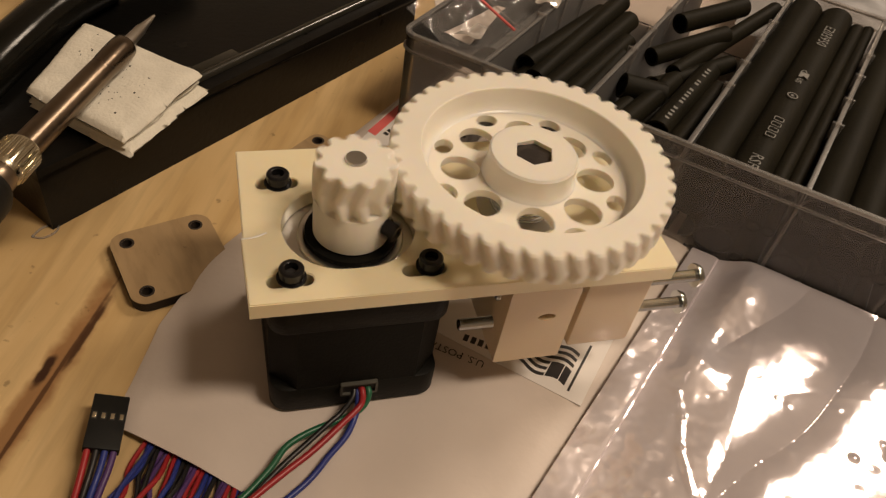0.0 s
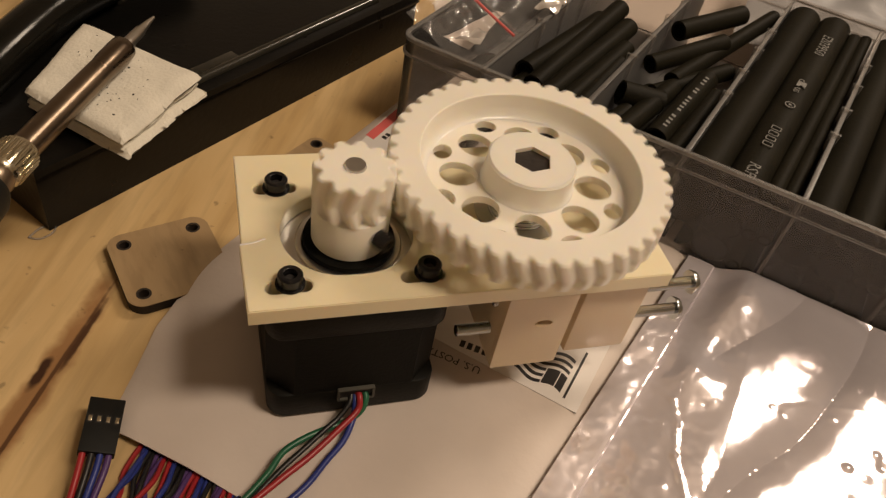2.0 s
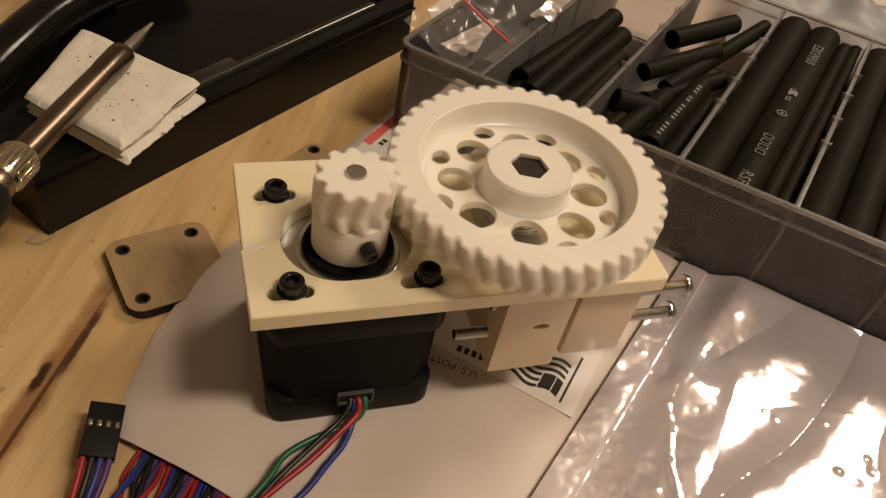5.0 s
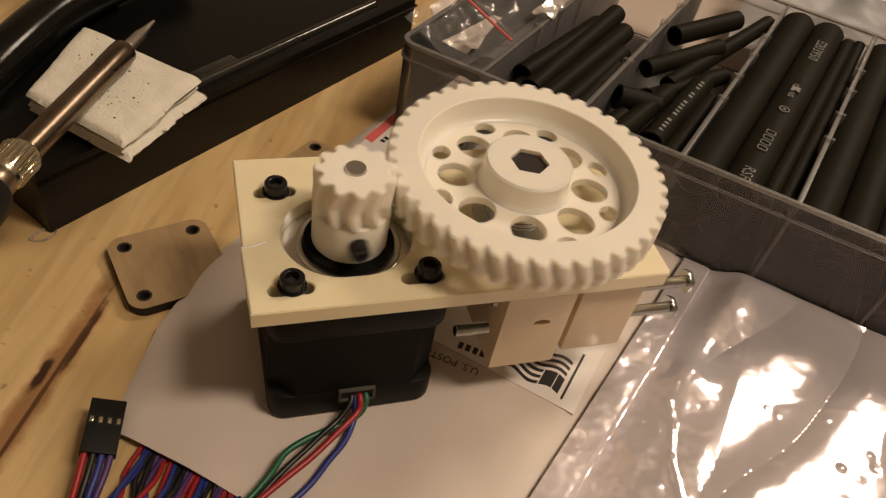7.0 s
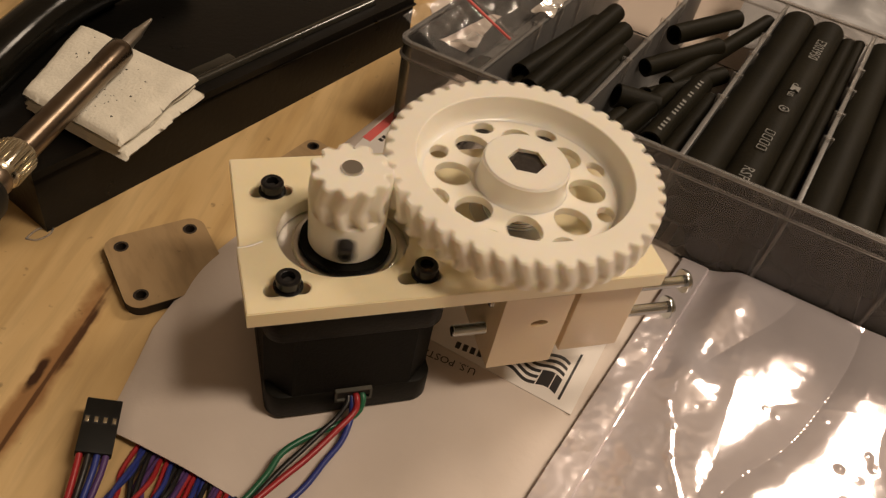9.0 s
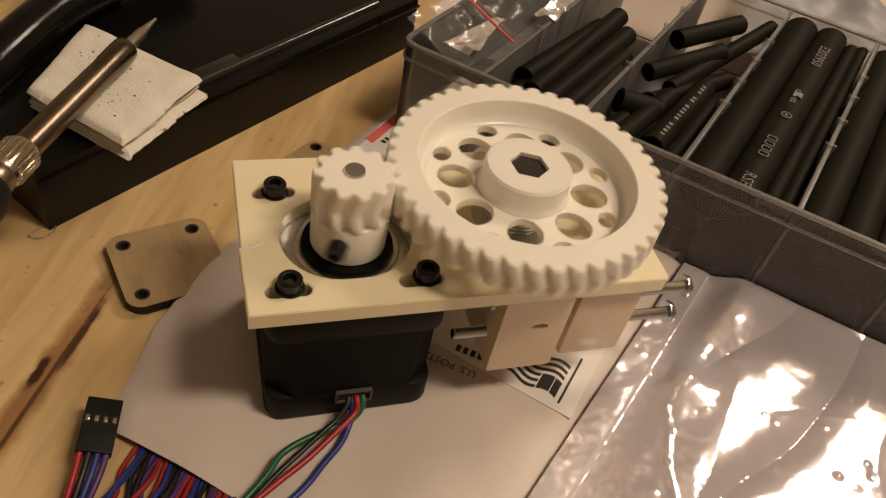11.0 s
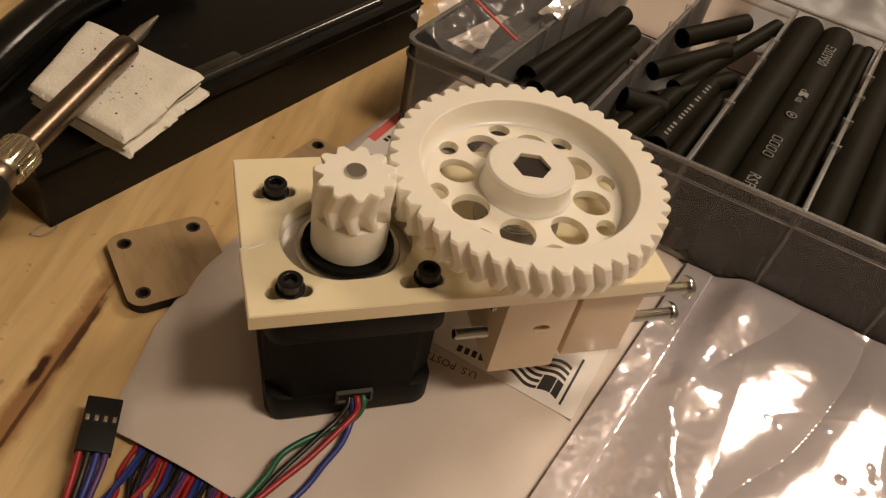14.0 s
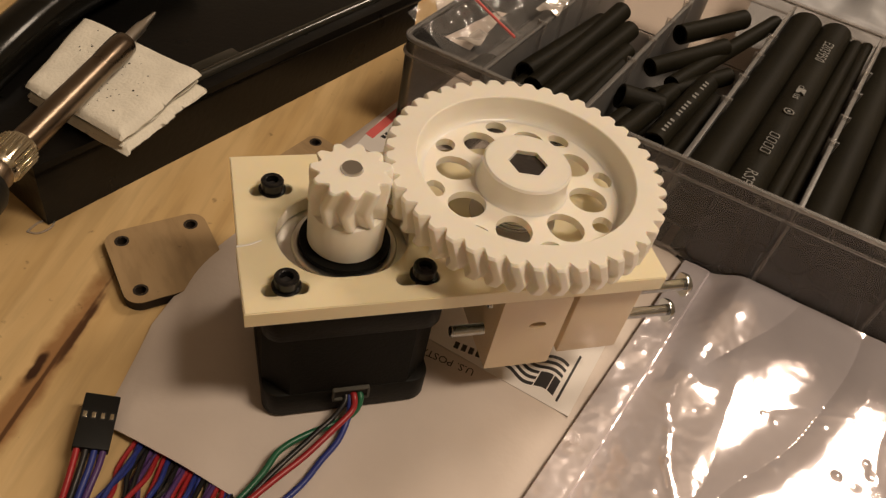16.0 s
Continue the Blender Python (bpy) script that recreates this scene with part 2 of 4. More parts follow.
def thing(name, label, category, m=None, group="", kind=""):
    ob = new(name)
    ob.empty_display_size = 0.01
    if m is not None:
        ob.matrix_basis = m
    return tagged(ob, label, category, group, kind)


def box(x0, x1, y0, y1, z0, z1, bevel=0.4, bm=None):
    b2 = bmesh.new()
    bmesh.ops.create_cube(b2, size=1)
    for v in b2.verts:
        v.co = Vector(((x0 + x1) / 2 + v.co.x * (x1 - x0), (y0 + y1) / 2 + v.co.y * (y1 - y0), (z0 + z1) / 2 + v.co.z * (z1 - z0)))
    if bevel:
        bmesh.ops.bevel(b2, geom=b2.edges[:], offset=bevel, segments=2, affect="EDGES", profile=0.6)
    return join(bm, b2)


def join(bm, other):
    if bm is None:
        return other
    me = bpy.data.meshes.new("tmp")
    other.to_mesh(me)
    other.free()
    bm.from_mesh(me)
    bpy.data.meshes.remove(me)
    return bm


def circle(cx, cy, r, n=32, start=0.0):
    return [(cx + r * math.cos(start + 2 * math.pi * i / n), cy + r * math.sin(start + 2 * math.pi * i / n)) for i in range(n)]


def stadium(cx, cy, half, r, n=10):
    right = [(cx + half + r * math.cos(a), cy + r * math.sin(a)) for a in (math.pi * (i / n - 0.5) for i in range(n + 1))]
    left = [(cx - half - r * math.cos(a), cy - r * math.sin(a)) for a in (math.pi * (i / n - 0.5) for i in range(n + 1))]
    return right + left


def rounded(x0, x1, y0, y1, r, n=6):
    pts = []
    for cx, cy, a0 in ((x1 - r, y1 - r, 0), (x0 + r, y1 - r, 90), (x0 + r, y0 + r, 180), (x1 - r, y0 + r, 270)):
        pts += [(cx + r * math.cos(radians(a0 + 90 * i / n)), cy + r * math.sin(radians(a0 + 90 * i / n))) for i in range(n + 1)]
    return pts


def prism(outer, z0, z1, holes=(), bm=None, edge=0.0):
    """A slab of that outline with holes through it; edge rounds the outer rim a little."""
    b2 = bmesh.new()
    loops = []
    for k, pts in enumerate((outer, *holes)):
        vs = [b2.verts.new((x, y, z1)) for x, y in pts]
        es = [b2.edges.new((vs[i], vs[(i + 1) % len(vs)])) for i in range(len(vs))]
        loops.append((vs, es))
    bmesh.ops.triangle_fill(b2, use_beauty=True, use_dissolve=False, edges=[e for _, es in loops for e in es])
    top = b2.faces[:]
    low = {}
    for vs, _ in loops:
        for v in vs:
            low[v] = b2.verts.new((v.co.x, v.co.y, z0))
    for f in top:
        b2.faces.new([low[v] for v in reversed(f.verts[:])])
    for vs, _ in loops:
        for i in range(len(vs)):
            a, b = vs[i], vs[(i + 1) % len(vs)]
            b2.faces.new((a, b, low[b], low[a]))
    if edge:
        b2.normal_update()
        rim = [e for e in b2.edges if e.calc_face_angle(0) > 1.2 and abs(e.verts[0].co.z - e.verts[1].co.z) < 1e-6]
        bmesh.ops.bevel(b2, geom=rim, offset=edge, segments=2, affect="EDGES")
    return join(bm, b2)


def lathe(profile, n=48, at=(0, 0), bm=None):
    """A turned solid from (radius, z) pairs."""
    b2 = bmesh.new()
    rings = []
    for r, z in profile:
        if r < 1e-6:
            rings.append([b2.verts.new((at[0], at[1], z))])
        else:
            rings.append([b2.verts.new((x, y, z)) for x, y in circle(at[0], at[1], r, n)])
    for a, b in zip(rings, rings[1:]):
        for i in range(n):
            j = (i + 1) % n
            q = [a[i % len(a)], a[j % len(a)], b[j % len(b)], b[i % len(b)]]
            q = list(dict.fromkeys(q))
            if len(q) > 2:
                b2.faces.new(q)
    return join(bm, b2)


def tube(points, r, n=12, bm=None, steps=6, flat=1.0, inner=0.0):
    """A round cord along smoothed points; r may be a list; flat squashes it upright."""
    pts = [Vector(p) for p in points]
    fine, rad = [], []
    rs = r if isinstance(r, (list, tuple)) else [r] * len(pts)
    for i in range(len(pts) - 1):
        p0, p1, p2, p3 = pts[max(i - 1, 0)], pts[i], pts[i + 1], pts[min(i + 2, len(pts) - 1)]
        for k in range(steps):
            u = k / steps
            fine.append(0.5 * ((2 * p1) + (p2 - p0) * u + (2 * p0 - 5 * p1 + 4 * p2 - p3) * u * u + (3 * p1 - p0 - 3 * p2 + p3) * u ** 3))
            rad.append(rs[i] * (1 - u) + rs[i + 1] * u)
    fine.append(pts[-1])
    rad.append(rs[-1])
    b2 = bmesh.new()

    def sweep(shrink):
        rings = []
        for i, p in enumerate(fine):
            d = (fine[min(i + 1, len(fine) - 1)] - fine[max(i - 1, 0)]).normalized()
            side = d.cross(Vector((0, 0, 1)))
            side = side.normalized() if side.length > 1e-3 else Vector((1, 0, 0))
            up = side.cross(d)
            rr = rad[i] - shrink
            rings.append([b2.verts.new(p + side * rr * math.cos(2 * math.pi * k / n) + up * (rad[i] * flat - shrink) * math.sin(2 * math.pi * k / n)) for k in range(n)])
        for a, b in zip(rings, rings[1:]):
            for k in range(n):
                b2.faces.new((a[k], a[(k + 1) % n], b[(k + 1) % n], b[k]))
        return rings
    out = sweep(0)
    if inner:
        ins = sweep(inner)
        for a, b in ((out[0], ins[0]), (out[-1], ins[-1])):
            for k in range(n):
                b2.faces.new((a[k], a[(k + 1) % n], b[(k + 1) % n], b[k]))
    else:
        b2.faces.new(out[0][::-1])
        b2.faces.new(out[-1])
    return join(bm, b2)


def rod(x0, x1, y, z, r, n=16, thread=0.0, bm=None):
    """A bar along x, with thread rings if wanted."""
    prof = [(0, x0), (r * 0.8, x0), (r, x0 + 0.3)]
    if thread:
        x = x0 + 0.4
        while x < x1 - thread:
            prof += [(r, x), (r * 0.86, x + thread / 2), (r, x + thread)]
            x += thread
    prof += [(r, x1), (0, x1)]
    b2 = lathe(prof, n)
    for v in b2.verts:
        v.co = Vector((v.co.z, y + v.co.x, z + v.co.y))
    return join(bm, b2)


def lettering(name, words, size, mat, m, parent, lift=0.02):
    """Flat words in the built-in font as a mesh; m places them, in millimetres."""
    cu = bpy.data.curves.new("words", "FONT")
    cu.body, cu.size, cu.extrude, cu.resolution_u = words, size * MM, lift * MM, 2
    cu.align_x = "CENTER"
    tmp = new("words", cu)
    me = bpy.data.meshes.new_from_object(tmp.evaluated_get(bpy.context.evaluated_depsgraph_get()))
    bpy.data.objects.remove(tmp)
    me.materials.clear()
    me.materials.append(mat)
    me.name = name
    ob = new(name, me)
    ob.parent = parent
    ob.matrix_basis = m
    return ob


def grid(nx, ny, place, thick=0.0):
    bm = bmesh.new()
    vs = [[bm.verts.new(place(i / nx, j / ny)) for i in range(nx + 1)] for j in range(ny + 1)]
    for j in range(ny):
        for i in range(nx):
            bm.faces.new((vs[j][i], vs[j][i + 1], vs[j + 1][i + 1], vs[j + 1][i]))
    if thick:
        low = [[bm.verts.new(v.co - Vector((0, 0, thick))) for v in row] for row in vs]
        for j in range(ny):
            for i in range(nx):
                bm.faces.new((low[j][i], low[j + 1][i], low[j + 1][i + 1], low[j][i + 1]))
        for j in range(ny):
            bm.faces.new((vs[j][0], vs[j + 1][0], low[j + 1][0], low[j][0]))
            bm.faces.new((vs[j][nx], low[j][nx], low[j + 1][nx], vs[j + 1][nx]))
        for i in range(nx):
            bm.faces.new((vs[0][i], low[0][i], low[0][i + 1], vs[0][i + 1]))
            bm.faces.new((vs[ny][i], vs[ny][i + 1], low[ny][i + 1], low[ny][i]))
    return bm


def ripple(x, y, s, seed=0.0):
    return noise.noise(Vector((x / s + seed, y / s - seed, seed * 1.7)))


# ---- room and bench ----
def slab(name, x0, x1, y0, y1, z0, z1, mat):
    ob = part(name, box(x0, x1, y0, y1, z0, z1, 0), mat, smooth=False)
    return tagged(ob, kind="structure")


TABLE = -2.5
slab("floor", -2000, 2000, -2000, 2000, -850, -800, WALL)
slab("ceiling", -2000, 2000, -2000, 2000, 1650, 1700, WALL)
slab("wall_north", -2100, 2100, 2000, 2100, -800, 1650, WALL)
slab("wall_south", -2100, 2100, -2100, -2000, -800, 1650, WALL)
slab("wall_east", 2000, 2100, -2000, 2000, -800, 1650, WALL)
slab("wall_west", -2100, -2000, -2000, 2000, -800, 1650, WALL)

GRAIN = 64.5
ga = radians(GRAIN)
# the joint between two boards passes through the knot's crack
bench = thing("workbench", "scratched pale wooden workbench top of planks", "workbench", pose(-0.0755, 0.003, 0, 0, 0, GRAIN - 90), kind="structure")
for k in range(-3, 4):
    w0, w1 = k * 140.0 - 69.65, k * 140.0 + 69.65
    bm = box(w0, w1, -600, 600, TABLE - 28, TABLE, 0.7)
    part("plank", bm, PINE_KNOT if k == 0 else PINE, bench)
for sx in (-1, 1):
    for sy in (-1, 1):
        part("leg", box(46 + sx * 380 - 35, 46 + sx * 380 + 35, sy * 540 - 35, sy * 540 + 35, -800, TABLE - 28.2, 2), PINE, bench)


# ---- drive unit: motor, plate, gears, blocks ----
drive = thing("extruder_drive", "cream printed extruder drive with motor and two white gears", "extruder")

def layered(rings):
    """A solid through equal loops of (x, y) points, each with its height."""
    b2 = bmesh.new()
    vs = [[b2.verts.new((x, y, z)) for x, y in pts] for pts, z in rings]
    n = len(vs[0])
    for a, b in zip(vs, vs[1:]):
        for k in range(n):
            b2.faces.new((a[k], a[(k + 1) % n], b[(k + 1) % n], b[k]))
    b2.faces.new(vs[0][::-1])
    b2.faces.new(vs[-1])
    return b2


def soft_square(half, r, z0, z1, e=0.5):
    def loop(i):
        return rounded(-half + i, half - i, -half + i, half - i, r - i * 0.8, 8)
    return layered([(loop(e), z0), (loop(e * 0.3), z0 + e * 0.3), (loop(0), z0 + e), (loop(0), z1 - e), (loop(e * 0.3), z1 - e * 0.3), (loop(e), z1)])


# stepper motor
motor = part("motor", soft_square(21.15, 4.6, 0, 9.0, 0.7), MOTOR_CAP, drive, "black square stepper motor")
oct_ = [(-21.15 + 6.4, -20.9), (21.15 - 6.4, -20.9), (20.9, -21.15 + 6.4), (20.9, 21.15 - 6.4), (21.15 - 6.4, 20.9), (-21.15 + 6.4, 20.9), (-20.9, 21.15 - 6.4), (-20.9, -21.15 + 6.4)]
part("stator", prism(oct_, 8.6, 31.0), MOTOR_BLACK, motor)
part("front_bell", soft_square(21.15, 4.6, 30.8, 38.9, 0.5), MOTOR_CAP, motor)
part("front_face", prism(rounded(-20.9, 20.9, -20.9, 20.9, 4.2), 38.7, 39.5), ALUMINIUM, motor, "bare aluminium front face")
part("boss", lathe([(0, 41.8), (9.0, 41.8), (10.8, 41.8), (10.85, 41.7), (10.85, 39.3)], 64), MOTOR_BLACK, motor, "black round boss")
part("boss_ring", lathe([(10.8, 39.2), (12.6, 39.2), (12.6, 40.2), (12.3, 40.5), (11.2, 40.5), (10.8, 40.3)], 64), ALUMINIUM, motor)
part("shaft", lathe([(2.5, 40), (2.5, 63.4), (2.25, 63.9), (0, 63.9)], 32), STEEL, motor, "steel motor shaft")
part("socket", prism(rounded(-4.2, 5.2, 5.2, 9.6, 0.4), -0.2, 1.0, [rounded(-3.6, 4.6, 5.8, 9.2, 0.2)]), SOCKET, motor).matrix_basis = pose(0, -21.0 * MM, 0, 90, 0, 0)
part("socket_recess", box(-3.7, 4.7, -21.3, -20.6, 5.7, 9.3, 0), DARK_HOLE, motor)

# mounting plate
plate_out = [(-25.0, -22.6), (-25.4, -3.0), (-25.0, -2.8), (-24.8, 28.2), (71.0, 28.2), (76.2, 22.0), (76.2, -21.6), (75.4, -22.6)]
slots = [stadium(cx, cy, 3.4, 1.75) for cx, cy in ((-15.9, 15.3), (-15.9, -16.4), (14.0, -16.4), (14.0, 15.3))]
plate = part("mounting_plate", prism(plate_out, 39.6, 44.1, [stadium(-0.7, -0.6, 2.0, 13.6, 24), *slots, circle(42.8, 2.2, 6.2, 24)], edge=0.22), CREAM, drive, "cream printed plate with slotted screw holes", sharp=24)
part("crack", tube([(-25.3, -2.9, 44.1), (-22.5, -2.6, 44.15), (-19.6, -1.4, 44.1)], 0.28, 6, flat=0.5), IVORY, plate, "glossy glued crack")


def cap_screw(x, y, z, turn):
    head = lathe([(1.5, z - 1.9), (1.5, z - 0.1), (1.65, z), (2.4, z), (2.75, z - 0.4), (2.75, z - 3.2), (0, z - 3.2)], 36)
    ob = part("cap_screw", head, BLACK_STEEL, drive, "black hexagon socket screw")
    part("socket_floor", prism(circle(0, 0, 1.52, 6, turn), z - 2.2, z - 1.8), DARK_HOLE, ob).location = (x * MM, y * MM, 0)
    part("screw_shank", lathe([(1.5, z - 2.9), (1.5, z - 10), (0, z - 10)], 16), BLACK_STEEL, ob).location = (x * MM, y * MM, 0)
    part("washer", lathe([(1.6, z - 2.95), (3.3, z - 2.95), (3.3, z - 3.3), (1.6, z - 3.3)], 24), BLACK_STEEL, ob).location = (x * MM, y * MM, 0)
    ob.data.transform(Matrix.Translation((x * MM, y * MM, 0)))
    return ob


for x, y, a in ((-15.5, 15.5, 0.2), (-15.5, -15.5, 0.5), (15.5, -15.5, 0.9), (15.5, 15.5, 0.1)):
    cap_screw(x, y, 47.3, a)


def toothed(teeth, tip, root, z0, z1, helix, layers, inner, hand, chamfer=0.35, land=0.25, kink=0.5):
    """A herringbone toothed ring: outer flanks in layers, flat faces in to a circle of radius inner."""
    b2 = bmesh.new()
    per = 16
    n = teeth * per

    def radius(k):
        u = (k % per) / per
        d = abs(u - 0.5) * 2
        s = min(max((d - land) / (0.97 - land), 0), 1)
        s = s * s * (3 - 2 * s)
        return tip + (root - tip) * s
    def slant(f):
        return helix * hand * abs(f - kink) / (1 - kink)

    rings = []
    zs = [z0 + (z1 - z0) * i / layers for i in range(layers + 1)]
    for i, z in enumerate(zs):
        lean = slant(i / layers)
        cut = chamfer if i in (0, layers) else 0
        rings.append([b2.verts.new(((radius(k) - cut) * math.cos(2 * math.pi * k / n + lean), (radius(k) - cut) * math.sin(2 * math.pi * k / n + lean), z)) for k in range(n)])
        if i == 0 or i == layers - 1:
            zz = z0 + chamfer if i == 0 else z1 - chamfer
            lean2 = slant((zz - z0) / (z1 - z0))
            rings.append([b2.verts.new((radius(k) * math.cos(2 * math.pi * k / n + lean2), radius(k) * math.sin(2 * math.pi * k / n + lean2), zz)) for k in range(n)])
    rings.sort(key=lambda r: r[0].co.z)
    for a, b in zip(rings, rings[1:]):
        for k in range(n):
            b2.faces.new((a[k], a[(k + 1) % n], b[(k + 1) % n], b[k]))
    ends = []
    for ring, z in ((rings[0], z0), (rings[-1], z1)):
        lean = slant((z - z0) / (z1 - z0))
        c = [b2.verts.new((inner * math.cos(2 * math.pi * k / n + lean), inner * math.sin(2 * math.pi * k / n + lean), z)) for k in range(n)]
        for k in range(n):
            b2.faces.new((ring[k], ring[(k + 1) % n], c[(k + 1) % n], c[k]))
        ends.append(c)
    return b2, ends


GX, GY = 42.8, 2.2
GZ0, GZ1, WEB = 52.3, 60.9, 54.4


def large_gear():
    b2, (low, top) = toothed(43, 34.25, 32.3, GZ0, GZ1, radians(4.6), 12, 26.8, -1, 0.5, 0.30, 0.30)
    n = len(top)
    prev = top
    for r, z in ((26.55, GZ1 - 0.3), (26.2, WEB + 3.0), (25.9, WEB + 1.7), (25.4, WEB + 0.8), (24.8, WEB + 0.25), (24.3, WEB + 0.01)):
        ring = [b2.verts.new((r * v.co.x / 26.8, r * v.co.y / 26.8, z)) for v in top]
        for k in range(n):
            b2.faces.new((prev[k], prev[(k + 1) % n], ring[(k + 1) % n], ring[k]))
        prev = ring
    holes = []
    for k in range(8):
        a = radians(45 * k + 25.0)
        shape = []
        for i in range(20):
            f = 2 * math.pi * i / 20
            px, py = 4.5 * math.cos(f), (4.35 + 0.35 * math.cos(f)) * math.sin(f)
            if px > 0:
                px *= 1.12
            shape.append(((16.4 + px) * math.cos(a) - py * math.sin(a), (16.4 + px) * math.sin(a) + py * math.cos(a)))
        holes.append(shape)
        a = radians(45 * k + 4.0)
        shape = []
        for i in range(14):
            f = 2 * math.pi * i / 14
            px, py = 2.35 * math.cos(f), 2.9 * math.sin(f)
            shape.append(((21.9 + px) * math.cos(a) - py * math.sin(a), (21.9 + px) * math.sin(a) + py * math.cos(a)))
        holes.append(shape)
    web = prism(circle(0, 0, 26.9, 96), GZ0 + 0.05, WEB, holes)
    b2 = join(b2, web)
    hub = lathe([(11.6, WEB - 0.1), (11.1, WEB + 0.5), (10.8, WEB + 1.6), (10.75, 60.7), (10.3, 61.2)], 64)
    return join(b2, hub)


gear = part("large_gear", large_gear(), IVORY, drive, "large white printed herringbone gear with round holes", sharp=30)
gear.location = (GX * MM, GY * MM, 0)
hexring = prism(circle(0, 0, 10.31, 64), 58.0, 61.2, [circle(0, 0, 4.85, 6, -0.2)])
part("hub_face", hexring, IVORY, gear)
part("hexagon_head", prism(circle(0, 0, 4.75, 6, -0.2), 56.0, 60.1, edge=0.3), GREASY, gear, "dark hexagonal bolt head")


def pinion_gear():
    b2, _ = toothed(11, 9.35, 7.45, 52.6, 63.2, radians(14.0), 12, 2.5, 1, 0.4, 0.15, 0.42)
    hub = lathe([(2.5, 42.2), (8.8, 42.2), (9.0, 42.4), (9.1, 51.8), (8.8, 52.5), (6.4, 53.4)], 48)
    return join(b2, hub)


pinion = part("pinion_gear", pinion_gear(), IVORY, drive, "small white printed pinion with a set screw", sharp=32)
screw = lathe([(0, 11.6), (1.0, 11.6), (1.1, 12.4), (1.9, 12.4), (2.3, 12.0), (2.3, 8.6), (0, 8.6)], 20)
for v in screw.verts:
    v.co = Vector((v.co.z, v.co.x, 48.2 + v.co.y))
part("set_screw", screw, BLACK_STEEL, pinion, "black set screw")

# what sits under the large gear
axle = part("hobbed_bolt", lathe([(0, 56), (3.9, 56), (3.9, 40), (0, 40)], 32), ZINC, drive)
axle.location = (GX * MM, GY * MM, 0)
for k in range(5):
    z = 44.9 + 1.3 * k
    part("washer", lathe([(3.9, z), (7.6, z), (7.8, z + 0.15), (7.8, z + 0.85), (7.6, z + 1.0), (3.9, z + 1.0)], 40), ZINC, axle)
part("bearing", lathe([(3.9, 44.1), (11.0, 44.1), (11.0, 44.7), (8.5, 44.9), (3.9, 44.9)], 48), STEEL, axle)

# filament block and idler below the plate
front = prism(rounded(34.4, 52.2, 13.0, 39.55, 0.5, 3), 0, 2.0, [[(45.2 + 2.3 * math.cos(a), 29.6 + 1.25 * math.sin(a)) for a in (2 * math.pi * i / 20 for i in range(20))]])
for v in front.verts:
    v.co = Vector((v.co.x, -20.5 - v.co.z, v.co.y))
block = part("filament_block", join(join(front, box(34.4, 52.2, -20.49, 16, 13.0, 39.55, 0.3)), box(52.3, 70, 6, 16, 15, 39.55, 0.4)), BLOCK_SHADED, drive, "cream printed block below the plate")
part("idler_block", box(55.6, 73.0, -20.2, 5.98, 13.2, 39.5, 0.7), BLOCK_SHADED, drive, "cream printed idler block")


def long_bolt(y, z, x0, x1):
    ob = part("long_bolt", rod(x0, x1, y, z, 1.6, thread=0.5), ZINC, drive, "long zinc machine bolt")
    head = lathe([(0, 0), (3.2, 0), (3.25, 0.6), (2.8, 1.6), (1.6, 2.2), (0, 2.35)], 28)
    for v in head.verts:
        v.co = Vector((x1 - 0.2 + v.co.z, y + v.co.x, z + v.co.y))
    part("bolt_head", head, ZINC, ob)
    part("washer", rod(70.6, 71.2, y, z, 2.9), ZINC, ob)


long_bolt(-16.0, 32.2, 33.4, 88.3)
long_bolt(-16.0, 21.6, 25.5, 87.5)

# leads of the motor
for colour, pts in dict(
        red=[(1.0, -20.5, 7.0), (1.3, -22.6, 6.6), (0.4, -25.0, 4.8), (-4.6, -28.9, 4.0), (-12.6, -34.9, 3.4), (-20, -39.6, 3.2), (-30, -46.5, 3), (-45, -58, 1)],
        blue=[(0.2, -20.5, 6.2), (0.2, -23.0, 5.0), (-0.8, -26, 2.2), (-3.9, -30.9, 1.2), (-8.8, -35.6, 1.0), (-14.2, -41.0, 0.9), (-23, -47.3, 0.9), (-39, -60, 0.9)],
        green=[(2.6, -20.5, 6.8), (2.9, -22.6, 6.0), (1.2, -24.6, 3.4), (-3.4, -26.2, 2.0), (-11.8, -28.8, 2.4), (-18.4, -32.2, 2.6), (-23, -37.6, 2.4), (-31, -44.6, 2), (-46, -54, 1)],
        black=[(-0.6, -20.5, 6.6), (-1.2, -22.8, 5.4), (-4.6, -25.8, 3.6), (-7.8, -28, 3.2), (-13.2, -32.2, 3.2), (-20, -37.4, 3), (-29, -45, 2.6), (-45, -56, 1)]).items():
    part("lead", tube(pts, 0.82 if colour != "black" else 0.7, 10), WIRE[colour], drive, colour + " insulated motor lead")

# ---- envelope ----
ENV = pose(-0.057, -0.018, 0, 0, 0, -48.2)
inv = ENV.inverted()


def env_left(y):
    t = [(-60, 40), (0, 0), (5, -6), (28, -17), (59, -24), (119, -30.5), (172, -32), (220, -33)]
    for (a, p), (b, q) in zip(t, t[1:]):
        if y <= b:
            return p + (q - p) * (y - a) / (b - a)
    return -33


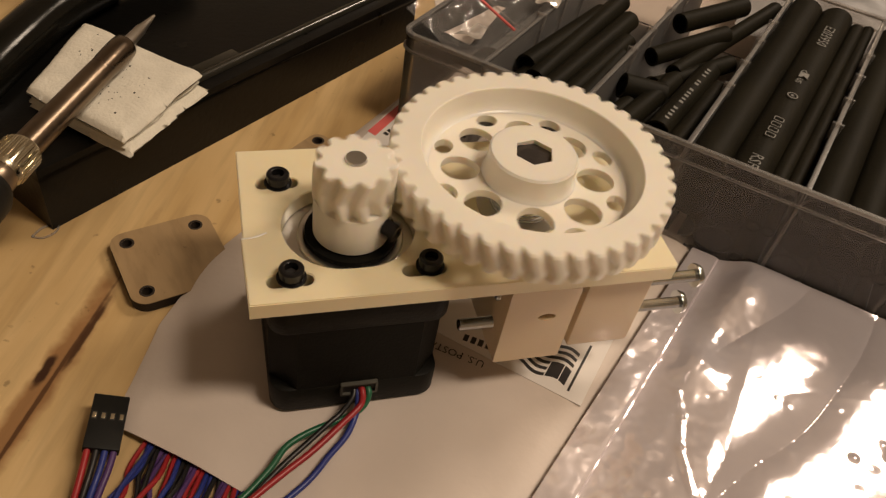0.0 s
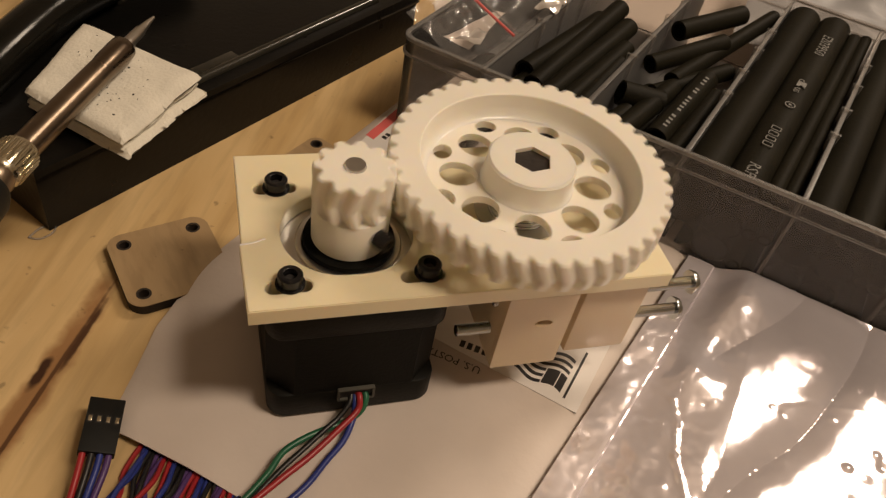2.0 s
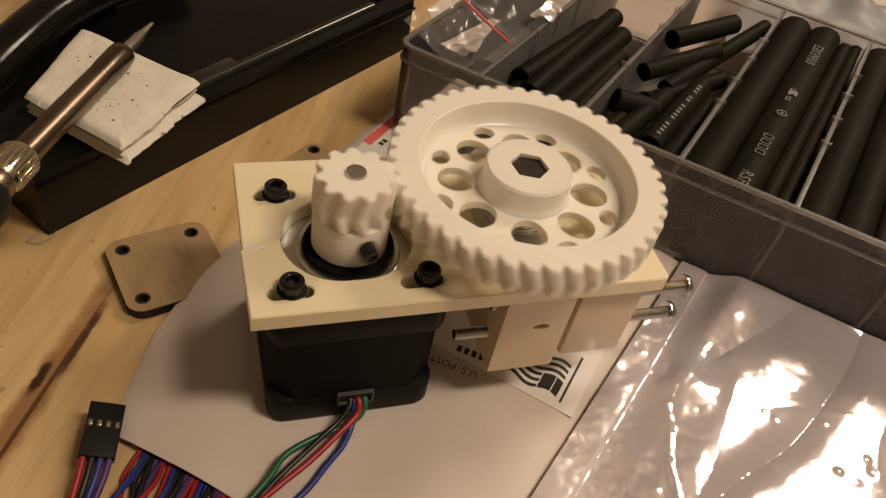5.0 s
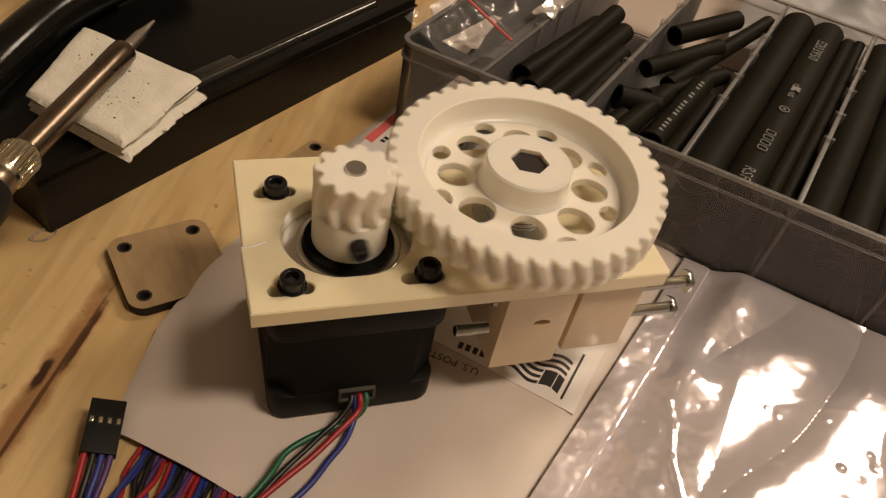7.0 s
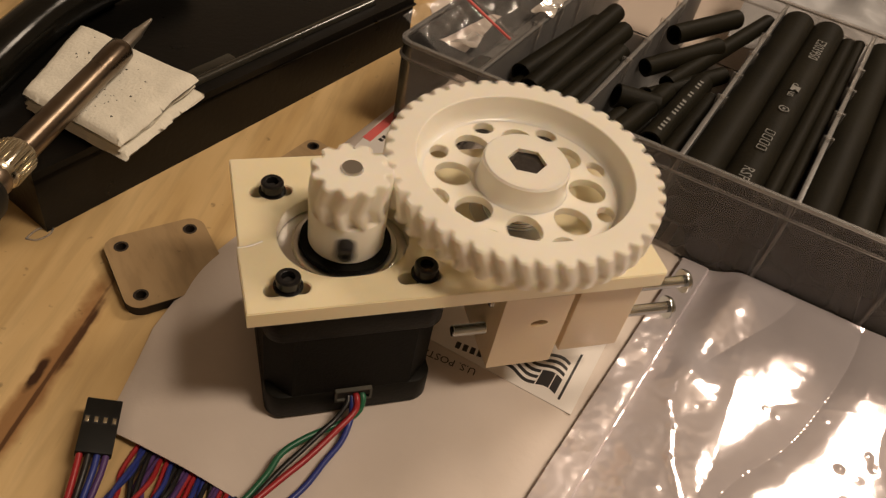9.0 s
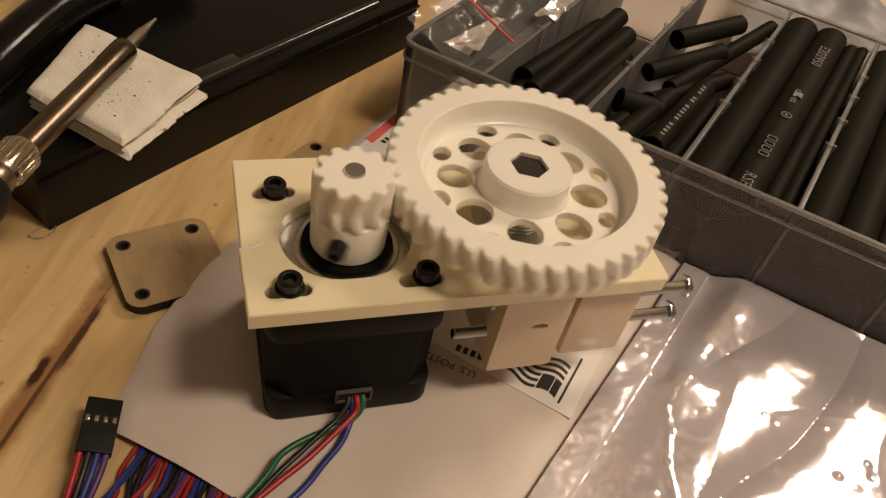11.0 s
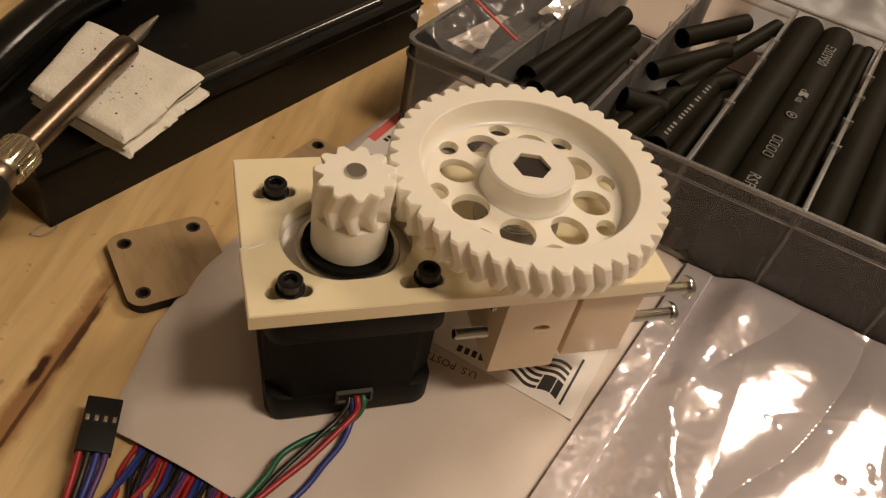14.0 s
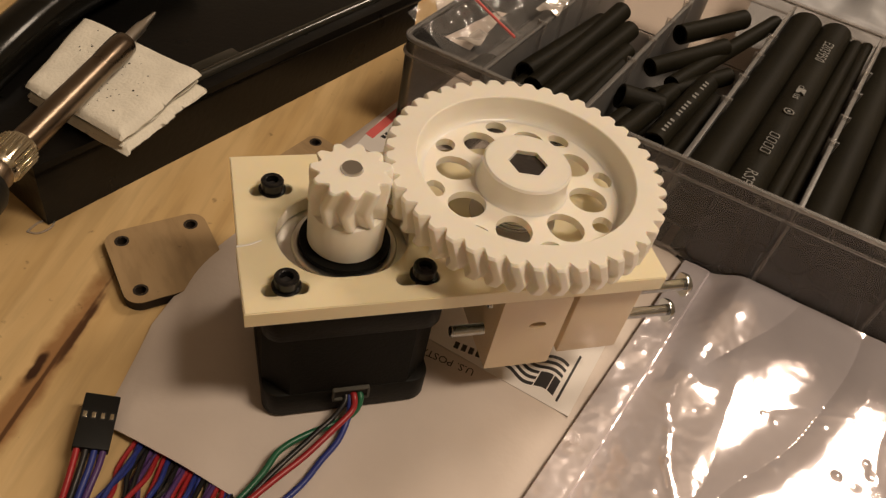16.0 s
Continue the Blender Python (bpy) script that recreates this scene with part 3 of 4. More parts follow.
def env_place(i, j):
    y = 210 * j
    x0, x1 = env_left(y), 91.0
    x = x0 + (x1 - x0) * i
    y += 0.16 * max(0, x) * (1 - j)
    d = min((x - x0), (x1 - x), y - 0.16 * max(0, x) * (1 - j) + 1.5)
    z = -2.1 + 2.0 * min(1, max(0, d) / 7) ** 0.6 + (0.55 * ripple(x, y, 26) + 0.24 * ripple(x, y, 12, 1.4) + 0.10 * ripple(x, y, 6, 3)) * min(1, d / 10) - 0.4
    w = ENV @ Vector((x * MM, y * MM, 0)) / MM
    z += 2.3 * math.exp(-((w.x + 42) ** 2 + (w.y + 30) ** 2) / 190) + 1.2 * math.exp(-((w.x + 54) ** 2 + (w.y + 20) ** 2) / 60)
    # it lies flat under the drive and the labels
    flat = min(1.0, max(0.0, (w.x - 8) / 12)) * min(1.0, max(0.0, (w.y + 46) / 10))
    z += flat * min(1, max(0, d) / 7) * (-0.12 + 0.15 * ripple(x, y, 26) * 0.3 - z)
    z += 3.0 * math.exp(-((w.x + 35) ** 2 + (w.y - 31) ** 2) / 480)
    return (x, y, z)


envelope = part("envelope", grid(60, 90, env_place, 0.35), PAPER)
envelope.matrix_basis = ENV
tagged(envelope, "pale padded paper envelope lying under the drive unit", "envelope")


def flat_part(name, pts, z0, z1, mat, parent, label=""):
    loc = [(inv @ Vector((x * MM, y * MM, 0))) / MM for x, y in pts]
    return part(name, prism([(p.x, p.y) for p in loc], z0, z1), mat, parent, label, smooth=False)


# postage label; its own axes: along the flag's staff, and across
LA = radians(46.5)
la, lb = Vector((math.cos(LA), math.sin(LA))), Vector((-math.sin(LA), math.cos(LA)))
LO = Vector((58.6, -32.4))


def on_label(a, b):
    p = LO + la * a + lb * b
    return (p.x, p.y)


label = flat_part("postage_label", [on_label(0, 0), on_label(62, 0), on_label(62, 78), on_label(0, 78)], -0.2, 0.16, LABEL, envelope, "white printed postage label")
flat_part("flag_staff", [on_label(2.5, 4.4), on_label(21, 4.4), on_label(21, 5.1), on_label(2.5, 5.1)], 0.1, 0.22, INK, label)


def wavy(a0, b0, b1, width):
    up, down = [], []
    for i in range(25):
        u = i / 24
        b = b0 + (b1 - b0) * u
        s = 0.9 * math.sin((b - 6.3) / 17.7 * math.pi * 3.0)
        up.append(on_label(a0 + s + width / 2, b))
        down.append(on_label(a0 + s - width / 2, b))
    return up + down[::-1]


for k in range(3):
    flat_part("flag_stripe", wavy(4.1 + k * 2.3, 12.6, 24.0, 1.15), 0.1, 0.22, INK, label)
for k in range(3):
    flat_part("flag_stripe", wavy(11.0 + k * 2.3, 6.4, 24.0, 1.15), 0.1, 0.22, INK, label)
flat_part("flag_canton", wavy(6.4, 8.7, 12.3, 5.8), 0.1, 0.22, INK, label)
flat_part("flag_canton", wavy(6.4, 6.3, 8.4, 5.8), 0.1, 0.22, INK, label)
words = lettering("postage_words", "U.S. POSTAGE", 3.35, INK, Matrix(), label)
tp = (inv @ Vector((0.0288, -0.0082, 0))) / MM
words.matrix_basis = pose(tp.x * MM, tp.y * MM, 0.2 * MM, 0, 0, 143.5 + 48.2)
for k in range(5):
    p = Vector((42.6, -9.8)) + Vector((-0.82, 0.57)) * (2.2 * k)
    q = [(p.x + dx * -0.82 - dy * 0.57, p.y + dx * 0.57 - dy * 0.82) for dx, dy in ((0, 0), (1.4, 0), (1.4, 2.4), (0, 2.4))]
    flat_part("printed_bar", q, 0.1, 0.2, INK, label)
# second label, with a red band, at the far end of the envelope
flat_part("address_label", [(20.5, 84.5), (36, 68), (60, 92), (42.5, 110.5)], -0.2, 0.16, LABEL, envelope, "white label with a red band")
flat_part("red_band", [(24.8, 90.2), (27.0, 87.4), (46, 106.5), (43.5, 109.0)], 0.1, 0.22, RED_INK, envelope)
for k in range(2):
    flat_part("printed_bar", [(30.0 + k * 1.6, 88.4 + k * 1.4), (31.1 + k * 1.6, 89.4 + k * 1.4), (32.3 + k * 1.6, 88.0 + k * 1.4), (31.2 + k * 1.6, 87.0 + k * 1.4)], 0.1, 0.22, INK, envelope)


# ---- small wooden plates ----
def ply_plate(m, half, r, spacing, thick, label):
    ob = thing("wooden_plate", label, "wooden plate", m)
    outline = rounded(-half, half, -half, half, r, 8)
    holes = [circle(sx * spacing, sy * spacing, 1.55, 16) for sx in (-1, 1) for sy in (-1, 1)]
    part("face", prism(outline, thick - 0.25, thick, holes), PLY, ob)
    small = [(x * 0.997, y * 0.997) for x, y in outline]
    part("edge", prism(small, 0, thick - 0.26, [circle(sx * spacing, sy * spacing, 1.6, 16) for sx in (-1, 1) for sy in (-1, 1)]), CHAR, ob, "charred laser-cut edge")
    for sx in (-1, 1):
        for sy in (-1, 1):
            part("scorched_hole", prism(circle(sx * spacing, sy * spacing, 2.1, 20), thick - 0.1, thick + 0.03, [circle(sx * spacing, sy * spacing, 1.5, 16)]), CHAR, ob)
    return ob


ply_plate(pose(-0.0433, 0.0360, TABLE * MM, 0, 0, 15.5), 14.6, 4.6, 10.0, 3.4, "small square laser-cut wooden plate with scorched corner holes on the bench")
ply_plate(pose(0.005, 0.073, -0.1 * MM, 0, 0, 40), 10.5, 3.5, 7.0, 3.0, "small laser-cut wooden plate on the envelope behind the drive")

# ---- soldering stand, paper towel, iron ----
bx, by = Vector((0.797, 0.604)), Vector((-0.604, 0.797))
B0 = Vector((-76.5, 54.6))


def on_case(a, b):
    p = B0 + bx * a + by * b
    return (p.x, p.y)


case = thing("tool_case", "glossy black plastic tool case lying on the bench", "case")
case_out = [on_case(0, 0), on_case(168, 0), on_case(168, 150), on_case(100, 150), (-58, 153), (-82, 124), on_case(0, 46)]
inner = [on_case(45, 9), on_case(160, 9), on_case(160, 140), on_case(95, 140), on_case(60, 70), on_case(45, 30)]
part("body", prism(case_out, TABLE, 16.5, edge=0.8), CASE_BLACK, case)
part("rim", prism(case_out, 16.4, 19.0, [inner], edge=0.7), CASE_BLACK, case)
part("hinge_bar", tube([(*on_case(52, 7.2), 19.2), (*on_case(110, 7.2), 19.4), (*on_case(150, 7.2), 19.4)], 1.9, 12), CASE_RIM, case)
part("latch", box(-9, 9, -2.5, 2.5, 0, 1.8, 0.6), CASE_RIM, case).matrix_basis = pose(on_case(72, 10)[0] * MM, on_case(72, 10)[1] * MM, 18.9 * MM, 0, 0, 37.2)

cable = part("cable_sleeve", tube([(-110, 66, 18), (-97, 90, 22), (-86, 110, 25), (-74, 132, 26), (-58, 152, 26), (-35, 172, 26)], 7.6, 24), RUBBER)
tagged(cable, "thick glossy black cable sleeve over the case", "cable")

towel = thing("paper_towel", "folded white paper towel with soot specks on the black case", "paper towel")
T00, T10, T01, T11 = Vector((-80, 84, 0)), Vector((-53.4, 58.4, 0)), Vector((-66, 122.5, 0)), Vector((-30.5, 90.5, 0))


def towel_at(u, v):
    return (T00 * (1 - u) + T10 * u) * (1 - v) + (T01 * (1 - u) + T11 * u) * v


def towel_wave(u, v, k):
    return 1.1 * ripple(u * 40, v * 44, 17, k * 1.3) + 0.3 * ripple(u * 40, v * 44, 5, k)


def pad(k, base, height, grow, ragged):
    """One thick fold of the towel: a soft pad with round edges."""
    b2 = bmesh.new()
    n = 40

    def at(i, j, side):
        u, v = i / n, j / n
        e = min(min(u, 1 - u) * 38, min(v, 1 - v) * 42) / (height * 0.9)
        soft = math.sqrt(max(0.0, 1 - max(0.0, 1 - e) ** 2))
        p = towel_at(u * (1 + grow), v * (1 + grow * 0.3))
        p += Vector((0.75, 0.45, 0)) * (u > 0.6) * ((u - 0.6) / 0.4) ** 3 * (ragged * ripple(v * 44, k * 5, 9, k) + 0.5 * ragged * ripple(v * 44, k, 3, k + 2))
        p.z = base + height / 2 + side * height / 2 * soft + towel_wave(u, v, k) * (0.5 + 0.5 * side)
        return p
    sides = [[[b2.verts.new(at(i, j, sd)) for i in range(n + 1)] for j in range(n + 1)] for sd in (1, -1)]
    for g in sides:
        for j in range(n):
            for i in range(n):
                b2.faces.new((g[j][i], g[j][i + 1], g[j + 1][i + 1], g[j + 1][i]))
    bmesh.ops.remove_doubles(b2, verts=b2.verts, dist=0.02)
    return b2


part("lower_fold", pad(1, 19.2, 3.0, 0.05, 3.0), TOWEL, towel)
part("middle_fold", pad(2, 21.6, 2.2, -0.01, 1.6), TOWEL, towel)
part("upper_fold", pad(3, 23.2, 4.4, 0.015, 1.2), TOWEL, towel)
rs = random.Random(4)
for k in range(40):
    ci, cj = ((0.25, 0.62), (0.72, 0.42), (0.55, 0.7), (0.62, 0.25))[k % 4]
    i, j = min(0.9, max(0.1, ci + rs.gauss(0, 0.09))), min(0.9, max(0.1, cj + rs.gauss(0, 0.1)))
    r = rs.uniform(0.12, 0.4) if k % 11 else 0.5
    p = towel_at(i * 1.015, j * 1.0045)
    part("soot_speck", lathe([(0, 0.12), (r * 0.7, 0.08), (r, -0.25)], 7, (p.x, p.y)), TOWEL_SPOT, towel).location = (0, 0, (27.6 + towel_wave(i, j, 3)) * MM)


def along(p0, p1, profile, n=32):
    """A turned part from p0 towards p1, profile of (radius, length)."""
    b2 = lathe(profile, n)
    d = (Vector(p1) - Vector(p0)).normalized()
    m = Matrix.Translation(p0) @ d.to_track_quat("Z", "Y").to_matrix().to_4x4()
    bmesh.ops.transform(b2, matrix=m, verts=b2.verts)
    return b2


IT, IH = (-43.2, 115.0, 32.5), (-76.3, 46.6, 33.5)
iron = thing("soldering_iron", "soldering iron with bronzed barrel and knurled nut resting on the towel", "soldering iron")
part("tip", along(IT, IH, [(0, 0), (0.45, 0.3), (1.25, 7.5), (1.5, 9.4), (1.75, 9.8), (2.0, 23)]), TIP, iron, "tinned conical tip")
part("barrel", along(IT, IH, [(0, 20.0), (3.2, 20.0), (3.9, 20.9), (4.05, 24), (3.95, 31), (3.75, 33), (3.8, 78)]), BARREL, iron, "heat-bronzed steel barrel")
nut = along(IT, IH, [(3.4, 74.7), (4.5, 74.7), (4.9, 75.3), (4.9, 83.7), (4.8, 84.7), (4, 85.7)], 48)
part("nut", nut, BRASS, iron, "knurled brass nut")
for k in range(24):
    a = 2 * math.pi * k / 24
    rib = along(IT, IH, [(0, 75.5), (0.45, 75.9), (0.45, 83.3), (0, 83.9)], 6)
    d = (Vector(IH) - Vector(IT)).normalized()
    s = d.cross(Vector((0, 0, 1))).normalized()
    off = (s * math.cos(a) + s.cross(d) * math.sin(a)) * 4.9
    for v in rib.verts:
        v.co += off
    part("knurl", rib, BRASS, iron)
part("ferrule", along(IT, IH, [(0, 85.2), (4.4, 85.2), (4.8, 86.2), (4.8, 89.7), (4.2, 90.7)], 40), BARREL, iron)
part("handle", along(IT, IH, [(0, 90.2), (6.2, 90.2), (7.4, 92.6), (7.8, 100), (7.4, 118), (8.4, 165), (8, 205), (0, 206)], 40), HOUSING, iron, "black rubber handle")

# ---- parts tray ----
SKEW = 0.095  # the soft tray is pushed out of square
TR = pose(0.0352, 0.0970, (TABLE + 0.45) * MM, 0, 0, -42.0)
TH, TD, TW = 38.5, 140.0, 236.0
tray = thing("parts_tray", "translucent plastic compartment tray with heat-shrink tubing", "tray", TR)
part("base", prism(rounded(0, TW, 0, TD, 5), 0, 1.3), TRAY_EDGE, tray, skew=SKEW)
wall = prism(rounded(0, TW, 0, TD, 5), 1.3, TH, [rounded(1.3, TW - 1.3, 1.3, TD - 1.3, 4)])
part("outer_wall", wall, TRAY, tray, skew=SKEW)
part("rim_band", prism(rounded(-0.7, TW + 0.7, -0.7, TD + 0.7, 5.5), TH - 6.5, TH - 5.6, [rounded(-0.05, TW + 0.05, -0.05, TD + 0.05, 5)]), TRAY_EDGE, tray, skew=SKEW)
part("rim_lip", prism(rounded(-0.5, TW + 0.5, -0.5, TD + 0.5, 5.5), TH - 1.0, TH + 0.15, [rounded(1.2, TW - 1.2, 1.2, TD - 1.2, 4)]), TRAY_EDGE, tray, skew=SKEW)
DIV = [30.4, 65.5, 100.5, 137.5, 173.0, 206.0]
for x in DIV:
    part("wall_rib", box(x - 0.55, x + 0.55, -0.45, -0.02, 1.4, TH - 7, 0.1), TRAY_EDGE, tray, skew=SKEW)
    d = box(x - 0.6, x + 0.6, 1.35, TD - 1.35, 1.35, TH - 0.6, 0.2)
    part("divider", d, DIVIDER, tray, skew=SKEW)
    part("divider_top", box(x - 0.85, x + 0.85, 1.4, TD - 1.4, TH - 1.2, TH - 0.3, 0.25), TRAY_EDGE, tray, skew=SKEW)
    for y in (43.0, 62.0, 82.0, 101.0):
        fin = box(x - 1.9, x + 1.9, y - 0.55, y + 0.55, TH - 17, TH + 0.7, 0.15)
        for v in fin.verts:
            if v.co.z < TH - 10:
                v.co.x = x + (v.co.x - x) * 0.22
        part("slot_fin", fin, TRAY_EDGE, tray, skew=SKEW)


def shrink_tube(name, p0, p1, r, flat, label, bend=0.0, sides=18):
    a, b = Vector(p0), Vector(p1)
    mid = (a + b) / 2 + Vector((0, 0, bend))
    ob = part(name, tube([a, mid, b], r, sides, flat=flat, inner=min(0.9, r * 0.3)), SHRINK, skew=SKEW)
    ob.matrix_basis = TR
    return tagged(ob, label, "heat-shrink tube", "heat-shrink tubing in the tray")


# wide flattened lengths in the big compartments
marked = None
for x0, widths in ((101.0, (6.7, 6.6, 2.7, 2.3)), (138.0, (6.4, 6.2, 2.5, 2.5)), (173.8, (6.2, 6.0))):
    x = x0
    for k, r in enumerate(widths):
        x += r * 0.96
        for z in (min(r, 6.4), 17.0, 31.2 - 0.6 * r * 0.2):
            top = z > 20
            ob = shrink_tube("heat_shrink_tube", (x, 2.5 + rs.uniform(0, 1), z), (x + rs.uniform(-.3, .3), 136 + rs.uniform(-2, 2), z + (1.5 if top else 0)), r, 0.84,
                             "wide black heat-shrink tube lying lengthwise in the tray", rs.uniform(0, 0.5), 28)
            if top and k == 1 and marked is None:
                marked, MX, MZ = ob, x, z
        x += r * 0.96


def print_at(y, dx=0.0):
    return pose((MX + dx + SKEW * y) * MM, y * MM, (MZ + 6.4 * 0.84 + 0.75 + 1.5 * y / 120) * MM, 0, 0, -90 - math.degrees(SKEW))


def on_tube(y, size, words_):
    ob = lettering("white_printing", words_, size, WHITE_INK, print_at(y, -size * 0.35), marked)
    for v in ob.data.vertices:
        # wrap the print onto the round of the tube
        v.co.z -= (abs(v.co.y / MM - size * 0.35)) ** 2 / 16 * MM + 0.4 * MM
    return ob


on_tube(108, 5.6, "E203950")
on_tube(70, 4.6, "c    us")
on_tube(9, 5.4, "RSF")
for k in range(4):
    part("printed_bar", prism(rounded(-1.3, 1.3, -1.7, 1.7, 0.5, 3), -0.3, 0.0, [rounded(-1.0, 1.0, -1.4, 1.4, 0.4, 3)]), WHITE_INK, marked).matrix_basis = print_at(36 - k * 3.6)
part("printed_ring", prism(circle(0, 0, 1.9, 20), -0.3, 0, [circle(0, 0, 1.5, 20)]), WHITE_INK, marked).matrix_basis = print_at(54)
part("printed_dot", prism(circle(0, 0, 0.6, 12), -0.3, 0), WHITE_INK, marked).matrix_basis = print_at(54)
part("printed_mark", prism([(-2, -1.6), (2, -1.6), (2, -0.8), (0.6, 0), (2, 1.6), (-2, 1.6)], -0.3, 0), WHITE_INK, marked).matrix_basis = print_at(70.5)

# short lengths thrown into the small compartments
for x0, x1, count, top in ((31.8, 64, 26, 25), (67, 99, 26, 25), (12, 29, 4, 12)):
    for k in range(count):
        r = rs.uniform(2.8, 4.0)
        length = rs.uniform(32, 48)
        cy = rs.uniform(28, 50 + (x0 > 60) * 14) if x0 > 20 else rs.uniform(26, 40)
        z = 4 + (top - 5) * (k / count) + rs.uniform(-1, 1)
        half = (x1 - x0) / 2 - r - 1
        turn = rs.uniform(-0.28, 0.34)
        dx = max(-half, min(half, math.sin(turn) * length / 2))
        dy = math.cos(turn) * length / 2
        dy = min(dy, cy - 5)
        cx = rs.uniform(x0 + r + abs(dx), x1 - r - abs(dx))
        lift = rs.uniform(-1.5, 2.0)
        shrink_tube("heat_shrink_tube", (cx - dx, cy - dy, z - lift), (cx + dx, cy + dy, z + lift), r, 1.0, "short black heat-shrink tube lying loose in the tray", 0, 16)
# the lengths on top of the two heaps; the one with printing first
HEAP = [((87.6, 17, 27.5), (90.0, 63, 29.5), 4.2), ((68.2, 33, 29.5), (81, 41, 26.5), 4.5), ((69.2, 59, 29.5), (87, 90, 32.5), 3.6), ((69.8, 86, 32.5), (86, 116, 34), 4.0),
        ((79, 58, 27), (97, 126, 33), 3.3), ((76, 12, 26.5), (81, 52, 27), 3.9), ((95, 12, 26), (95.5, 58, 27), 3.6), ((70, 8, 25), (73, 30, 25), 3.4), ((76, 48, 25), (94, 80, 27), 3.4),
        ((35.5, 25, 28), (43.0, 72, 32), 4.1), ((41.5, 20, 27), (45.8, 83, 34), 3.9), ((48.0, 14, 27), (53.5, 74, 32.5), 3.9), ((54.5, 10, 26.5), (58.0, 62, 30), 3.7), ((59.5, 8, 26), (60.0, 52, 29), 3.4),
        ((36.0, 8, 24), (37.5, 40, 25), 3.4)]
for k, (p0, p1, r) in enumerate(HEAP):
    piece = shrink_tube("heat_shrink_tube", p0, p1, r, 1.0, "short black heat-shrink tube lying on the heap in the tray" if k else "short black heat-shrink tube with pale printing on the heap", 0, 20)
    if k == 0:
        for i in range(17):
            if i in (4, 10, 13):
                continue
            q = Vector(p0).lerp(Vector(p1), 0.08 + 0.05 * i)
            mark = part("printed_bar", box(-0.75, 0.75, -0.5, 0.35 + 0.25 * (i % 2), -0.2, 0.02, 0), WHITE_INK, piece)
            mark.matrix_basis = pose((q.x + SKEW * q.y + 0.8) * MM, q.y * MM, (q.z + r - 0.05) * MM, 2.5, 10, -3)

# small clear bag with a red zip and silver pieces in the first compartment
zip_bag = thing("zip_bag", "crumpled clear zip bag with a red closing strip in the tray", "plastic bag", TR)


def film(i, j):
    x, y = -5 + 33 * i, 10 + 74 * j
    z = 31 + 10 * (1 - i) ** 2 + 2.5 * j + 2.6 * ripple(x, y, 13, 2) + 1.0 * ripple(x, y, 5, 4)
    return (x, y, z)


part("film", grid(40, 70, film), PALE_FILM, zip_bag, skew=SKEW)
part("zip_strip", tube([(26.5, 30.5, 36), (15, 34, 38.5), (3.6, 37, 41.5), (-6, 40, 43.5)], 0.5, 8), RED_INK, zip_bag, "red zip strip", skew=SKEW)
part("zip_strip", tube([(27, 33, 36), (15.5, 36.6, 38.5), (4.1, 39.6, 41.5), (-5.5, 42.6, 43.5)], 0.35, 8), FILM, zip_bag, skew=SKEW)


def scrap(name, cx, cy, cz, sx, sy, mat, label, category, seed, rough):
    """A crumpled scrap of film, wide at one end."""
    def at(i, j):
        x, y = cx + sx * (i - 0.5) * 2 * (0.35 + 0.65 * (1 - j)), cy + sy * (j - 0.5) * 2
        return (x, y, cz + rough * ripple(x, y, 6.5, seed) + 0.25 * rough * ripple(x, y, 3.2, seed + 2))
    ob = part(name, grid(18, 22, at, 0.12), mat, None, skew=SKEW)
    ob.matrix_basis = TR
    return tagged(ob, label, category)


scrap("foil_scrap", 14.5, 25.5, 33.5, 5.0, 6.0, FOIL, "crumpled scrap of silver film in the tray", "foil", 1.0, 3.6)
scrap("foil_scrap", 28.0, 60.0, 39.0, 4.5, 9.0, FOIL, "crumpled scrap of silver film in the tray", "foil", 3.0, 4.0)
scrap("dark_sachet", 21.5, 17.0, 28.5, 7.0, 8.0, CASE_RIM, "small dark shiny sachet in the tray", "sachet", 5.0, 1.6)
scrap("paper_slip", 7.0, 44.0, 26.5, 5.5, 17.0, PAPER, "small pale paper slip under the clear bag in the tray", "paper", 7.0, 1.0)

# ---- silver bag in front of the tray ----
BAG = pose(0.0352, 0.0970, 0, 0, 0, -42.0)


rb = random.Random(11)
POCKS = [(rb.uniform(112, 240), rb.uniform(-160, -20), rb.uniform(0.7, 1.8), rb.uniform(-0.3, 0.34)) for _ in range(90)]
FOLDS = [(rb.uniform(110, 200), rb.uniform(-150, -30), rb.uniform(0, 3.1), rb.uniform(8, 26), rb.uniform(0.12, 0.28)) for _ in range(7)]
CREASE = [(111, -56), (119, -57.5), (126, -62), (129, -70), (131, -80), (137, -92)]
PILLOW = 33.5


def step(a, b, v):
    u = min(1.0, max(0.0, (v - a) / (b - a)))
    return u * u * (3 - 2 * u)


def bag_swell(x, y):
    """Air pillows side by side with tight creases between them."""
    lean = 0.40 * step(190, 150, x) + 0.12
    u = (x - 143.5 - lean * (y + 54) + 3.0 * ripple(x, y, 36, 3.1)) / PILLOW
    u -= round(u)
    f = u * u + 6 * u ** 6
    full = 0.36
    return -full * PILLOW * 0.5 * f


